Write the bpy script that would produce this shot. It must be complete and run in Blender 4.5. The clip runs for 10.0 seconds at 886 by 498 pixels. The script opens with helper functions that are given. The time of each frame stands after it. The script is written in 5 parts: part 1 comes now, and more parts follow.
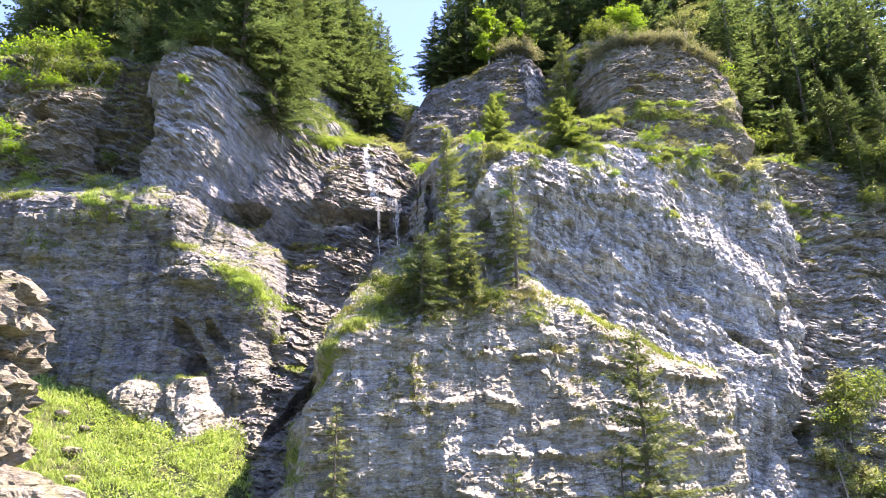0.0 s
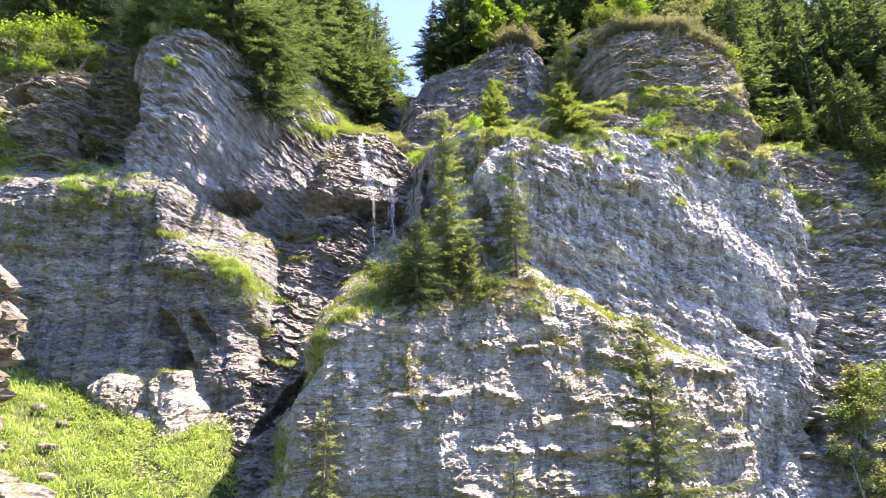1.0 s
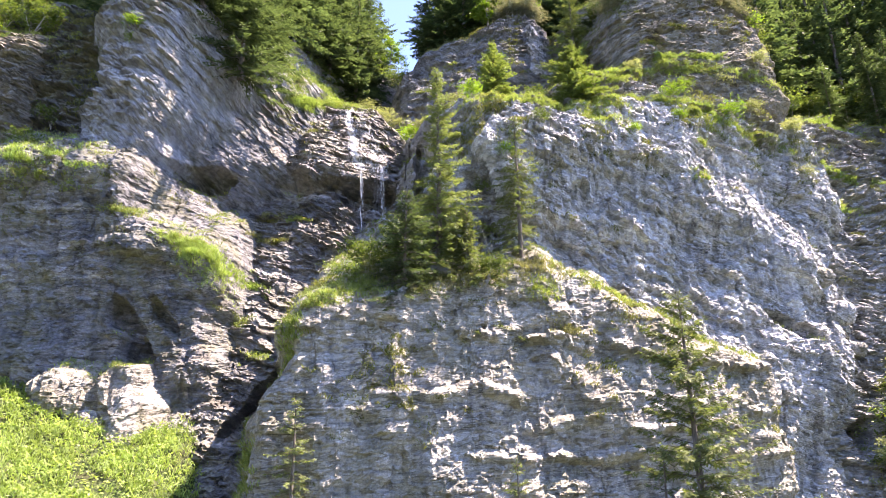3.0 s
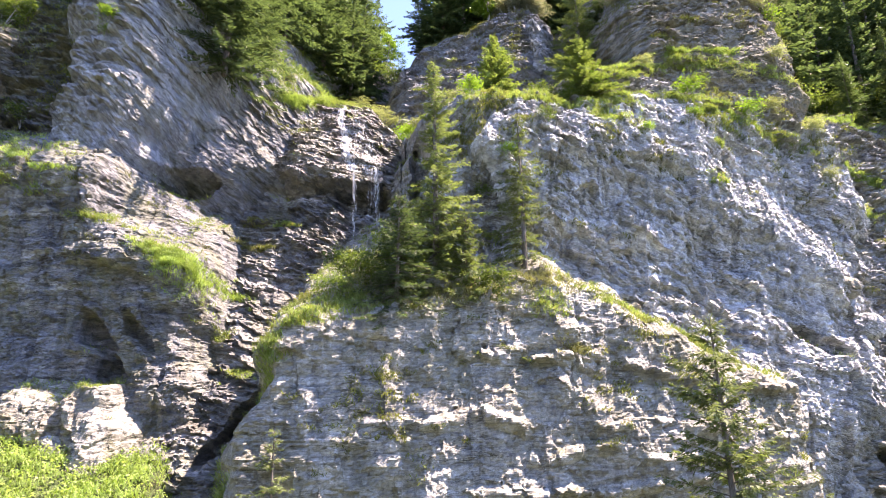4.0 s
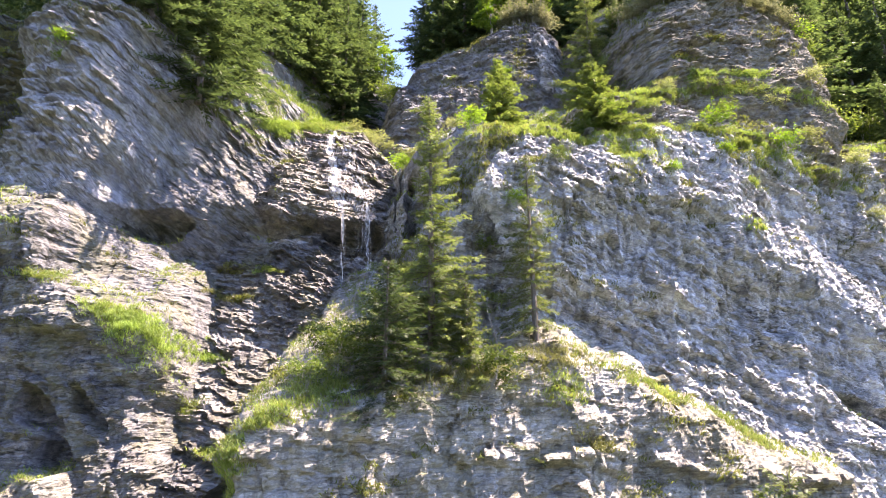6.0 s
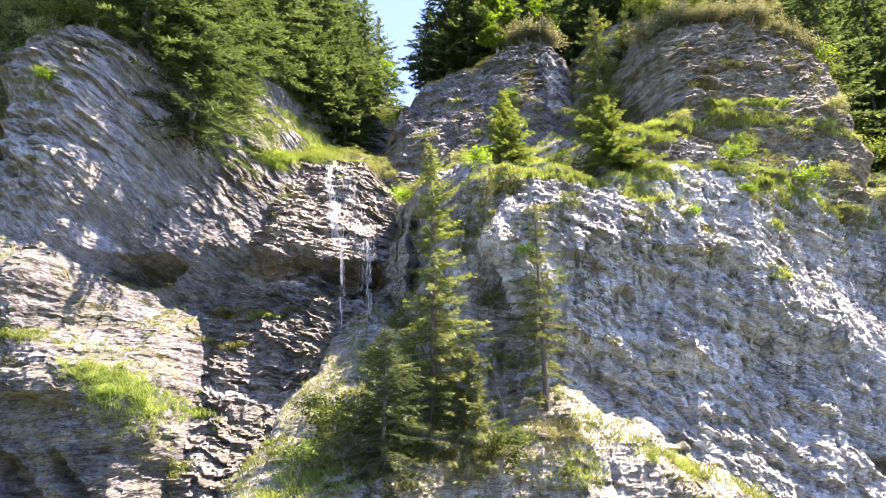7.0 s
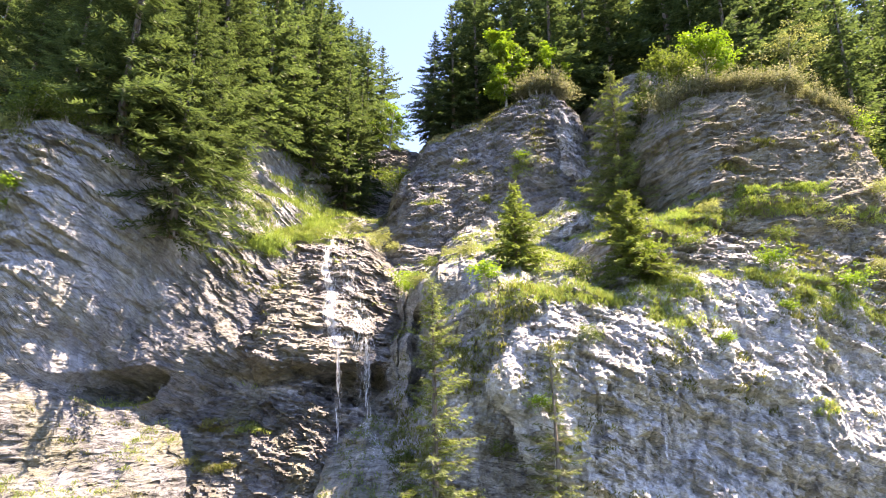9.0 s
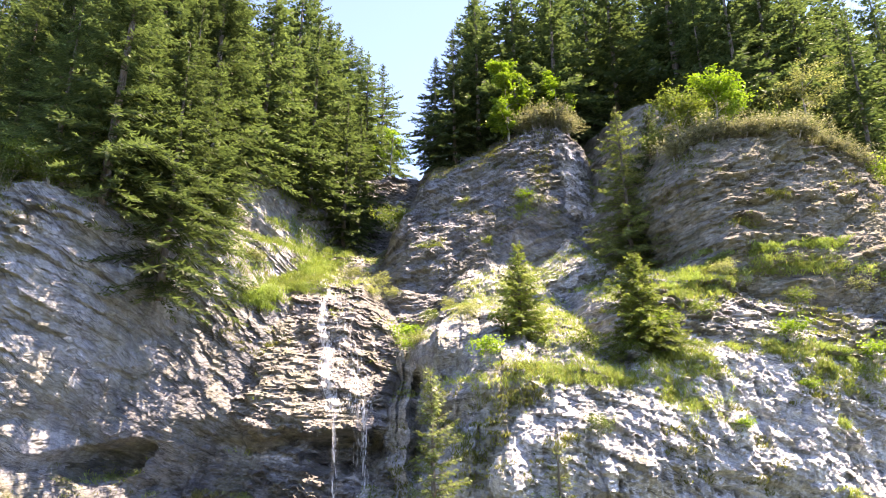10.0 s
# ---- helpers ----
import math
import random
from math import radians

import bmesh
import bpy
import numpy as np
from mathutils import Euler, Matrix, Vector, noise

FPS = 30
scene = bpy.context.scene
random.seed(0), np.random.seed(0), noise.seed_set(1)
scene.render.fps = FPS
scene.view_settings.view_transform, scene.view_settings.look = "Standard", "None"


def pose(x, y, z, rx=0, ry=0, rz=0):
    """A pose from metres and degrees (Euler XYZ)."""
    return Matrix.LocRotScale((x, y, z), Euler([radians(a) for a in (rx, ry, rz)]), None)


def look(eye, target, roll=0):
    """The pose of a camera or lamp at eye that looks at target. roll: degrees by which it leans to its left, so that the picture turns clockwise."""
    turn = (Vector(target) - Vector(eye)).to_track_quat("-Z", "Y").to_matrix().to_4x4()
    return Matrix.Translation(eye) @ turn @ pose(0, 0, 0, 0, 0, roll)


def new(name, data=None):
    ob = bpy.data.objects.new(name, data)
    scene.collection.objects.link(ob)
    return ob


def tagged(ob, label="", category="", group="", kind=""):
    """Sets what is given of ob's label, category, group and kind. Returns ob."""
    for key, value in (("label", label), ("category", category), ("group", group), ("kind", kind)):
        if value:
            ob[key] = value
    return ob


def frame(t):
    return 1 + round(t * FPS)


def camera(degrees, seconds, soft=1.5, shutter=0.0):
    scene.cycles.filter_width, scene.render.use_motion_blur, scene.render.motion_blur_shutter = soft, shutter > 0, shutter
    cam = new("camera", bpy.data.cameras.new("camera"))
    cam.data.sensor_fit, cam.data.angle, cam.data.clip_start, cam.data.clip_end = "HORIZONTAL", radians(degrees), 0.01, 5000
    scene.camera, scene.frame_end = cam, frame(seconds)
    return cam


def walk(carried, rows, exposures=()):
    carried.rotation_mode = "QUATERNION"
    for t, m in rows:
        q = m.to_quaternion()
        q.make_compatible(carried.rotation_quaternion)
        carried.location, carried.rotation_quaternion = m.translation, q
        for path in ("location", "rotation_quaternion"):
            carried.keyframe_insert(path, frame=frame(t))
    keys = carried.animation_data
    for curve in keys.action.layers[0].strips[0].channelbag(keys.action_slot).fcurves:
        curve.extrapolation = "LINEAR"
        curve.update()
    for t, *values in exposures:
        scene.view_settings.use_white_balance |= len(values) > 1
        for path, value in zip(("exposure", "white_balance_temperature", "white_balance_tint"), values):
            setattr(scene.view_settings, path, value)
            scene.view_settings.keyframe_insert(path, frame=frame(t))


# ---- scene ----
cam = camera(66.1, 10.0, soft=0.9)
METRES, EYE, TILT, LEAN, TURN = 30.0, 8.0, 19.0, 0.0, 0.0
ROWS = [
    (0.0, 0.0, 0.0, 0.0, -0.0, 0.0, -0.0),
    (0.5, 0.0033, 0.031, -0.0119, -0.02, 0.01, 0.0),
    (1.0, 0.0066, 0.0656, -0.0256, -0.02, 0.0, 0.01),
    (1.5, 0.0095, 0.1033, -0.0393, -0.03, -0.0, 0.02),
    (2.0, 0.0126, 0.1461, -0.0509, -0.04, -0.01, 0.02),
    (2.5, 0.0155, 0.1928, -0.0622, -0.04, -0.03, 0.02),
    (4.0, 0.0247, 0.347, -0.0508, 0.01, -0.06, -0.01),
    (4.5, 0.0262, 0.394, -0.0285, 0.02, -0.05, -0.01),
    (5.0, 0.0283, 0.4357, -0.0056, 0.04, -0.04, -0.0),
    (6.5, 0.0346, 0.5406, 0.0846, 0.43, -0.15, 0.2),
    (7.0, 0.037, 0.5754, 0.1302, 0.75, -0.15, 0.35),
    (7.5, 0.0392, 0.6063, 0.1752, 1.01, -0.15, 0.46),
    (8.0, 0.0412, 0.6344, 0.2218, 1.22, -0.18, 0.57),
    (8.5, 0.0431, 0.6623, 0.2684, 1.41, -0.19, 0.65),
    (9.0, 0.045, 0.6907, 0.3197, 1.53, -0.21, 0.72),
    (9.5, 0.0466, 0.72, 0.3731, 1.64, -0.23, 0.79),
    (10.0, 0.0483, 0.7476, 0.4275, 1.72, -0.27, 0.85),
]
walk(cam, [(t, pose(0, 0, EYE, TILT, LEAN, TURN) @ pose(METRES * x, METRES * y, METRES * z, 90 + pitch, roll, yaw)) for t, x, y, z, yaw, pitch, roll in ROWS], exposures=[(0.0, 3.16, 7500, 28), (5.0, 3.15, 7550, 28), (10.0, 3.2, 8500, 25)])

# ---- light ----
SUN_ELEVATION, SUN_AZIMUTH = 62.0, 83.0      # azimuth from +y (into the cliff) towards +x
world = bpy.data.worlds.new("sky")
scene.world = world
world.use_nodes = True
wn = world.node_tree.nodes
sky = wn.new("ShaderNodeTexSky")
sky.sky_type, sky.sun_disc = "NISHITA", False
sky.sun_elevation, sky.sun_rotation = radians(SUN_ELEVATION), radians(SUN_AZIMUTH)
sky.altitude, sky.air_density, sky.dust_density, sky.ozone_density = 2200, 0.5, 0.0, 4.0
world.node_tree.links.new(sky.outputs[0], wn["Background"].inputs[0])
wn["Background"].inputs[1].default_value = 0.15
sun_way = Vector((math.sin(radians(SUN_AZIMUTH)) * math.cos(radians(SUN_ELEVATION)),
                  math.cos(radians(SUN_AZIMUTH)) * math.cos(radians(SUN_ELEVATION)), math.sin(radians(SUN_ELEVATION))))
sun_data = bpy.data.lights.new("sun", "SUN")
sun_data.energy, sun_data.angle, sun_data.color = 2.7, radians(0.53), (1.0, 0.95, 0.87)
sun = new("sun", sun_data)
sun.matrix_world = look(sun_way * 200, (0, 0, 0))


# ---- materials ----
def material(name):
    m = bpy.data.materials.new(name)
    m.use_nodes = True
    return m, m.node_tree.nodes, m.node_tree.links, m.node_tree.nodes["Principled BSDF"]


def ramp(nodes, links, source, *stops):
    r = nodes.new("ShaderNodeValToRGB")
    while len(r.color_ramp.elements) < len(stops):
        r.color_ramp.elements.new(0.5)
    for e, (at, c) in zip(r.color_ramp.elements, stops):
        e.position, e.color = at, (*c, 1) if len(c) == 3 else c
    links.new(source, r.inputs[0])
    return r.outputs[0]


def grain(nodes, links, scale, stretch=(1, 1, 1), turn=(0, 0, 0), detail=6, rough=0.6, distort=0.0):
    co = nodes.new("ShaderNodeTexCoord")
    mp = nodes.new("ShaderNodeMapping")
    mp.inputs["Scale"].default_value = stretch
    mp.inputs["Rotation"].default_value = [radians(a) for a in turn]
    n = nodes.new("ShaderNodeTexNoise")
    n.inputs["Scale"].default_value, n.inputs["Detail"].default_value = scale, detail
    n.inputs["Roughness"].default_value, n.inputs["Distortion"].default_value = rough, distort
    links.new(co.outputs["Object"], mp.inputs[0])
    links.new(mp.outputs[0], n.inputs["Vector"])
    return n.outputs["Fac"]


def blend(nodes, links, fac, a, b, kind="MIX"):
    m = nodes.new("ShaderNodeMix")
    m.data_type, m.blend_type = "RGBA", kind
    for value, sock in ((fac, m.inputs[0]), (a, m.inputs[6]), (b, m.inputs[7])):
        if isinstance(value, (int, float)):
            sock.default_value = value
        elif isinstance(value, tuple):
            sock.default_value = (*value, 1)
        else:
            links.new(value, sock)
    return m.outputs[2]


def bedded(nodes, links, stretch, dip, warp=0.35):
    """Coordinates along and across the beds, gently bent, stretched to the size of the pieces."""
    co, turn, size = nodes.new("ShaderNodeTexCoord"), nodes.new("ShaderNodeMapping"), nodes.new("ShaderNodeMapping")
    turn.inputs["Rotation"].default_value = (0, radians(dip), 0)
    size.inputs["Scale"].default_value = stretch
    bend, add = nodes.new("ShaderNodeTexNoise"), nodes.new("ShaderNodeVectorMath")
    bend.inputs["Scale"].default_value, bend.inputs["Detail"].default_value = 0.7, 3
    add.operation = "MULTIPLY_ADD"
    add.inputs[1].default_value = (warp, warp, warp)
    links.new(co.outputs["Object"], turn.inputs[0])
    links.new(co.outputs["Object"], bend.inputs["Vector"])
    links.new(bend.outputs["Color"], add.inputs[0])
    links.new(turn.outputs[0], add.inputs[2])
    links.new(add.outputs[0], size.inputs[0])
    return size.outputs[0]


def layers(nodes, links, stretch, dip, detail=5, rough=0.65, warp=0.35):
    """Noise drawn out along the beds."""
    n = nodes.new("ShaderNodeTexNoise")
    n.inputs["Scale"].default_value, n.inputs["Detail"].default_value, n.inputs["Roughness"].default_value = 1.0, detail, rough
    links.new(bedded(nodes, links, stretch, dip, warp), n.inputs["Vector"])
    return n.outputs["Fac"]


def facets(nodes, links, stretch, dip, warp=0.35):
    """Broken rock: every piece is a plane with a tilt and a step of its own. Returns its height and its own tint."""
    place = bedded(nodes, links, stretch, dip, warp)
    vo = nodes.new("ShaderNodeTexVoronoi")
    vo.inputs["Scale"].default_value = 1.0
    links.new(place, vo.inputs["Vector"])
    off, tilt, dot = (nodes.new("ShaderNodeVectorMath") for _ in range(3))
    off.operation, tilt.operation, dot.operation = "SUBTRACT", "SUBTRACT", "DOT_PRODUCT"
    links.new(place, off.inputs[0])
    links.new(vo.outputs["Position"], off.inputs[1])
    links.new(vo.outputs["Color"], tilt.inputs[0])
    tilt.inputs[1].default_value = (0.5, 0.5, 0.5)
    links.new(off.outputs[0], dot.inputs[0])
    links.new(tilt.outputs[0], dot.inputs[1])
    parts, step = nodes.new("ShaderNodeSeparateXYZ"), nodes.new("ShaderNodeMath")
    links.new(vo.outputs["Color"], parts.inputs[0])
    step.operation = "MULTIPLY_ADD"
    step.inputs[1].default_value = 0.35
    links.new(parts.outputs[0], step.inputs[0])
    links.new(dot.outputs["Value"], step.inputs[2])
    return step.outputs[0], parts.outputs[1]


def joints(nodes, links, stretch, dip, warp=0.35):
    """Distance to the nearest joint between broken pieces."""
    vo = nodes.new("ShaderNodeTexVoronoi")
    vo.feature = "DISTANCE_TO_EDGE"
    vo.inputs["Scale"].default_value = 1.0
    links.new(bedded(nodes, links, stretch, dip, warp), vo.inputs["Vector"])
    return vo.outputs["Distance"]


def grey(v):
    return (v, v, v)


def rock_material(name, dip, dark, light, tint, wet=0.0, moss=0.5, lichen=0.4, broken=0.6, upright=False):
    """Bedded limestone: pale and dark beds along the dip, angular broken pieces, run-off streaks, ochre stains, moss on upward faces."""
    m, n, l, bsdf = material(name)
    broad = grain(n, l, 0.22, detail=5)
    beds = layers(n, l, (0.16, 0.3, 1.7), dip, 8, 0.62, 0.6)
    lamina = layers(n, l, (0.55, 0.8, 9.0), dip, 5, 0.7, 0.45)
    streak = grain(n, l, 0.9, (1.6, 1.6, 0.12), (0, 0, 0), 6, 0.65)
    stain = grain(n, l, 0.35, (1, 1, 0.7), (0, 20, 40), 4)
    crumb = grain(n, l, 14.0, detail=5, rough=0.75)
    block = (1.3, 1.0, 0.8) if upright else (0.75, 0.8, 2.0)
    big, big_tint = facets(n, l, block, dip)
    mid, mid_tint = facets(n, l, (1.7, 1.8, 4.6), dip, 0.5)
    small, small_tint = facets(n, l, (4.5, 4.5, 9.5), dip, 0.5)
    gap = joints(n, l, block, dip)
    fine_gap = joints(n, l, (1.7, 1.8, 4.6), dip, 0.5)
    col = ramp(n, l, beds, (0.30, dark), (0.5, tuple((a + b) / 2 for a, b in zip(dark, light))), (0.70, light))
    col = blend(n, l, ramp(n, l, broad, (0.38, grey(0)), (0.62, grey(0.75))), col, tint)
    col = blend(n, l, ramp(n, l, stain, (0.58, grey(0)), (0.72, grey(0.32))), col, (0.44, 0.35, 0.23))
    col = blend(n, l, 0.75, col, ramp(n, l, streak, (0.3, grey(0.45)), (0.5, grey(0.95)), (0.72, grey(1.25))), "MULTIPLY")
    col = blend(n, l, broken, col, ramp(n, l, big_tint, (0.0, grey(0.66)), (1.0, grey(1.06))), "MULTIPLY")
    col = blend(n, l, broken, col, ramp(n, l, mid_tint, (0.0, grey(0.62)), (1.0, grey(1.12))), "MULTIPLY")
    col = blend(n, l, broken, col, ramp(n, l, small_tint, (0.0, grey(0.7)), (1.0, grey(1.15))), "MULTIPLY")
    col = blend(n, l, 0.5, col, ramp(n, l, lamina, (0.32, grey(0.45)), (0.5, grey(1.0)), (0.68, grey(1.2))), "MULTIPLY")
    col = blend(n, l, 0.5, col, ramp(n, l, crumb, (0.3, grey(0.6)), (0.5, grey(1.0)), (0.7, grey(1.25))), "MULTIPLY")
    col = blend(n, l, 0.3, col, ramp(n, l, gap, (0.0, grey(0.35)), (0.05, grey(1))), "MULTIPLY")
    col = blend(n, l, 0.3, col, ramp(n, l, fine_gap, (0.0, grey(0.4)), (0.06, grey(1))), "MULTIPLY")
    open_beds = ramp(n, l, grain(n, l, 0.3, (1, 1, 1), (30, 0, 10), 4, 0.6), (0.42, grey(0.1)), (0.58, grey(1.0)))
    seam = layers(n, l, (0.30, 0.5, 3.6), dip, 6, 0.6, 0.5)
    thin_seam = layers(n, l, (0.8, 1.2, 10.0), dip, 4, 0.6, 0.4)
    col = blend(n, l, open_beds, col, blend(n, l, 0.8, col, ramp(n, l, seam, (0.475, grey(1)), (0.495, grey(0.25)), (0.505, grey(0.25)), (0.52, grey(1))), "MULTIPLY"))
    col = blend(n, l, open_beds, col, blend(n, l, 0.45, col, ramp(n, l, thin_seam, (0.46, grey(1)), (0.49, grey(0.3)), (0.51, grey(0.3)), (0.53, grey(1))), "MULTIPLY"))
    lich = ramp(n, l, grain(n, l, 0.5, (1, 1, 0.6), (15, 0, 30), 9, 0.7), (0.47, grey(0)), (0.63, grey(lichen)))
    col = blend(n, l, lich, col, (0.20, 0.19, 0.10))
    geo = n.new("ShaderNodeNewGeometry")
    sep = n.new("ShaderNodeSeparateXYZ")
    l.new(geo.outputs["Normal"], sep.inputs[0])
    up = ramp(n, l, sep.outputs[2], (0.45, grey(0)), (0.8, grey(1)))
    patchy = ramp(n, l, grain(n, l, 0.8, detail=6), (0.5, grey(0)), (0.62, grey(moss)))
    col = blend(n, l, blend(n, l, 1.0, up, patchy, "MULTIPLY"), col, (0.085, 0.10, 0.03))
    l.new(col, bsdf.inputs["Base Color"])
    l.new(ramp(n, l, broad, (0.3, grey(0.85 - 0.55 * wet)), (0.7, grey(0.95 - 0.35 * wet))), bsdf.inputs["Roughness"])
    bsdf.inputs["Specular IOR Level"].default_value = 0.3 + 0.3 * wet
    for height, dist in ((big, 0.36), (mid, 0.22), (seam, 0.16), (lamina, 0.06), (small, 0.10), (crumb, 0.035)):
        b = n.new("ShaderNodeBump")
        b.inputs["Distance"].default_value, b.inputs["Strength"].default_value = dist, 1.0
        l.new(height, b.inputs["Height"])
        if bsdf.inputs["Normal"].is_linked:
            l.new(bsdf.inputs["Normal"].links[0].from_socket, b.inputs["Normal"])
        l.new(b.outputs[0], bsdf.inputs["Normal"])
    return m


def leaf_material(name, a, b, glow, vary=0.5, dry=None):
    """Leaves that let sunlight through; colour varies leaf by leaf and plant by plant."""
    m, n, l, bsdf = material(name)
    geo, info = n.new("ShaderNodeNewGeometry"), n.new("ShaderNodeObjectInfo")
    stops = ((0.0, a), (1.0, b)) if dry is None else ((0.0, dry), (0.08, dry), (0.2, a), (1.0, b))
    col = ramp(n, l, geo.outputs["Random Per Island"], *stops)
    bright = ramp(n, l, info.outputs["Random"], (0.0, grey(1 - vary * 0.5)), (1.0, grey(1 + vary * 0.5)))
    col = blend(n, l, 1.0, col, bright, "MULTIPLY")
    col = blend(n, l, ramp(n, l, grain(n, l, 0.7, detail=3), (0.4, grey(0)), (0.65, grey(0.5))), col,
                tuple(0.5 * v for v in a))
    l.new(col, bsdf.inputs["Base Color"])
    bsdf.inputs["Roughness"].default_value = 0.55
    bsdf.inputs["Specular IOR Level"].default_value = 0.35
    tr = n.new("ShaderNodeBsdfTranslucent")
    l.new(blend(n, l, 1.0, col, glow, "MULTIPLY"), tr.inputs[0])
    mix = n.new("ShaderNodeMixShader")
    mix.inputs[0].default_value = 0.42
    l.new(bsdf.outputs[0], mix.inputs[1])
    l.new(tr.outputs[0], mix.inputs[2])
    l.new(mix.outputs[0], n["Material Output"].inputs[0])
    return m


def bark_material(name, a, b):
    m, n, l, bsdf = material(name)
    g = grain(n, l, 5.0, (3, 3, 0.6), detail=6)
    l.new(ramp(n, l, g, (0.35, a), (0.65, b)), bsdf.inputs["Base Color"])
    bsdf.inputs["Roughness"].default_value = 0.9
    bump = n.new("ShaderNodeBump")
    bump.inputs["Distance"].default_value = 0.03
    l.new(g, bump.inputs["Height"])
    l.new(bump.outputs[0], bsdf.inputs["Normal"])
    return m


def soil_material():
    m, n, l, bsdf = material("forest_soil")
    a, b = grain(n, l, 0.25, detail=6), grain(n, l, 3.0, detail=6)
    col = ramp(n, l, a, (0.35, (0.05, 0.045, 0.02)), (0.5, (0.05, 0.075, 0.02)), (0.68, (0.12, 0.11, 0.06)))
    col = blend(n, l, 0.6, col, ramp(n, l, b, (0.3, grey(0.5)), (0.7, grey(1.4))), "MULTIPLY")
    l.new(col, bsdf.inputs["Base Color"])
    bsdf.inputs["Roughness"].default_value = 0.95
    bump = n.new("ShaderNodeBump")
    bump.inputs["Distance"].default_value = 0.2
    l.new(b, bump.inputs["Height"])
    l.new(bump.outputs[0], bsdf.inputs["Normal"])
    return m


def water_material(name, across, along, low, high):
    """White broken water: streaks along the fall, thinning out to nothing at the veil's edges."""
    m, n, l, bsdf = material(name)
    bsdf.inputs["Base Color"].default_value = (0.93, 0.94, 0.95, 1)
    bsdf.inputs["Roughness"].default_value = 0.35
    lit = n.new("ShaderNodeBsdfTranslucent")
    lit.inputs[0].default_value = (0.95, 0.95, 0.95, 1)
    white = n.new("ShaderNodeMixShader")
    white.inputs[0].default_value = 0.5
    l.new(bsdf.outputs[0], white.inputs[1])
    l.new(lit.outputs[0], white.inputs[2])
    clear = n.new("ShaderNodeBsdfTransparent")
    thick = n.new("ShaderNodeAttribute")
    thick.attribute_name = "thickness"
    streaks = grain(n, l, 1.0, (across, across, along), detail=6, rough=0.7)
    drops = grain(n, l, 1.0, (across * 1.5, across * 1.5, along * 6), detail=3, rough=0.6)
    mixed = n.new("ShaderNodeMath")
    mixed.operation = "MULTIPLY_ADD"
    mixed.inputs[1].default_value = 0.5
    l.new(drops, mixed.inputs[0])
    l.new(streaks, mixed.inputs[2])
    body = n.new("ShaderNodeMath")
    body.operation = "MULTIPLY_ADD"
    body.inputs[1].default_value = 0.42
    l.new(thick.outputs["Fac"], body.inputs[0])
    l.new(mixed.outputs[0], body.inputs[2])
    mix = n.new("ShaderNodeMixShader")
    l.new(ramp(n, l, body.outputs[0], (low, grey(0.0)), (high, grey(0.85))), mix.inputs[0])
    l.new(clear.outputs[0], mix.inputs[1])
    l.new(white.outputs[0], mix.inputs[2])
    l.new(mix.outputs[0], n["Material Output"].inputs[0])
    return m


ROCK = {
    "grey": rock_material("grey_limestone", -10, (0.23, 0.23, 0.236), (0.69, 0.673, 0.644), (0.414, 0.42, 0.437)),
    # dark slate, its base lowered further so the bowl's flank looks shaded
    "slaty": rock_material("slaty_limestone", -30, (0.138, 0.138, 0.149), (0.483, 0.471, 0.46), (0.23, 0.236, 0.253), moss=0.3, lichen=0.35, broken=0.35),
    "folded": rock_material("folded_limestone", -46, (0.163, 0.163, 0.175), (0.587, 0.581, 0.575), (0.338, 0.344, 0.369), moss=0.4, lichen=0.35, broken=0.25),
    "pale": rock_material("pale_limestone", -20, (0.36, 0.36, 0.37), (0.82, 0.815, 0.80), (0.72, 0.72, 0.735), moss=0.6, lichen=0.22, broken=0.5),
    "warm": rock_material("ochre_banded_limestone", 2, (0.246, 0.241, 0.222), (0.65, 0.631, 0.582), (0.453, 0.414, 0.345), broken=0.45),
    "wet": rock_material("wet_slate", -12, (0.05, 0.048, 0.049), (0.58, 0.56, 0.55), (0.17, 0.163, 0.163), wet=0.9, moss=0.3, broken=0.8),
    # moss and damp slate, darkened further to stand in for the recess's deep shade
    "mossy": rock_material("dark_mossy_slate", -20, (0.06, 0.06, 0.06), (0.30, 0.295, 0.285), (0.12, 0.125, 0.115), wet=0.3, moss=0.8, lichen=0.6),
    "runoff": rock_material("wet_pale_rock", -10, (0.108, 0.106, 0.102), (0.504, 0.468, 0.444), (0.264, 0.246, 0.24), wet=0.7, moss=0.3),
    "streaked": rock_material("streaked_grey_limestone", 4, (0.136, 0.141, 0.151), (0.488, 0.483, 0.473), (0.264, 0.268, 0.288), moss=0.6, lichen=0.5),
    "brown": rock_material("weathered_brown_rock", -4, (0.154, 0.143, 0.123), (0.41, 0.38, 0.318), (0.277, 0.246, 0.194), moss=0.8),
}
SOIL = soil_material()
WATER = water_material("running_water", 9.0, 1.2, 0.84, 1.5)
WATER_FALLING = water_material("falling_water", 16.0, 0.8, 0.86, 1.10)
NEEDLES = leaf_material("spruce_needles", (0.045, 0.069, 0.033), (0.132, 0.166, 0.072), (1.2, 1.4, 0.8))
# the same spruce needles in a brighter colour, with sunlight painted in
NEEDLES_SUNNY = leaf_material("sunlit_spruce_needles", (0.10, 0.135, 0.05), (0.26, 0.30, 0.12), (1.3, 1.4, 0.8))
NEEDLES_BRIGHT = leaf_material("young_spruce_needles", (0.115, 0.165, 0.045), (0.29, 0.35, 0.11), (1.4, 1.5, 0.8))
LEAVES = leaf_material("broad_leaves", (0.060, 0.100, 0.028), (0.16, 0.215, 0.06), (1.5, 1.5, 0.7))
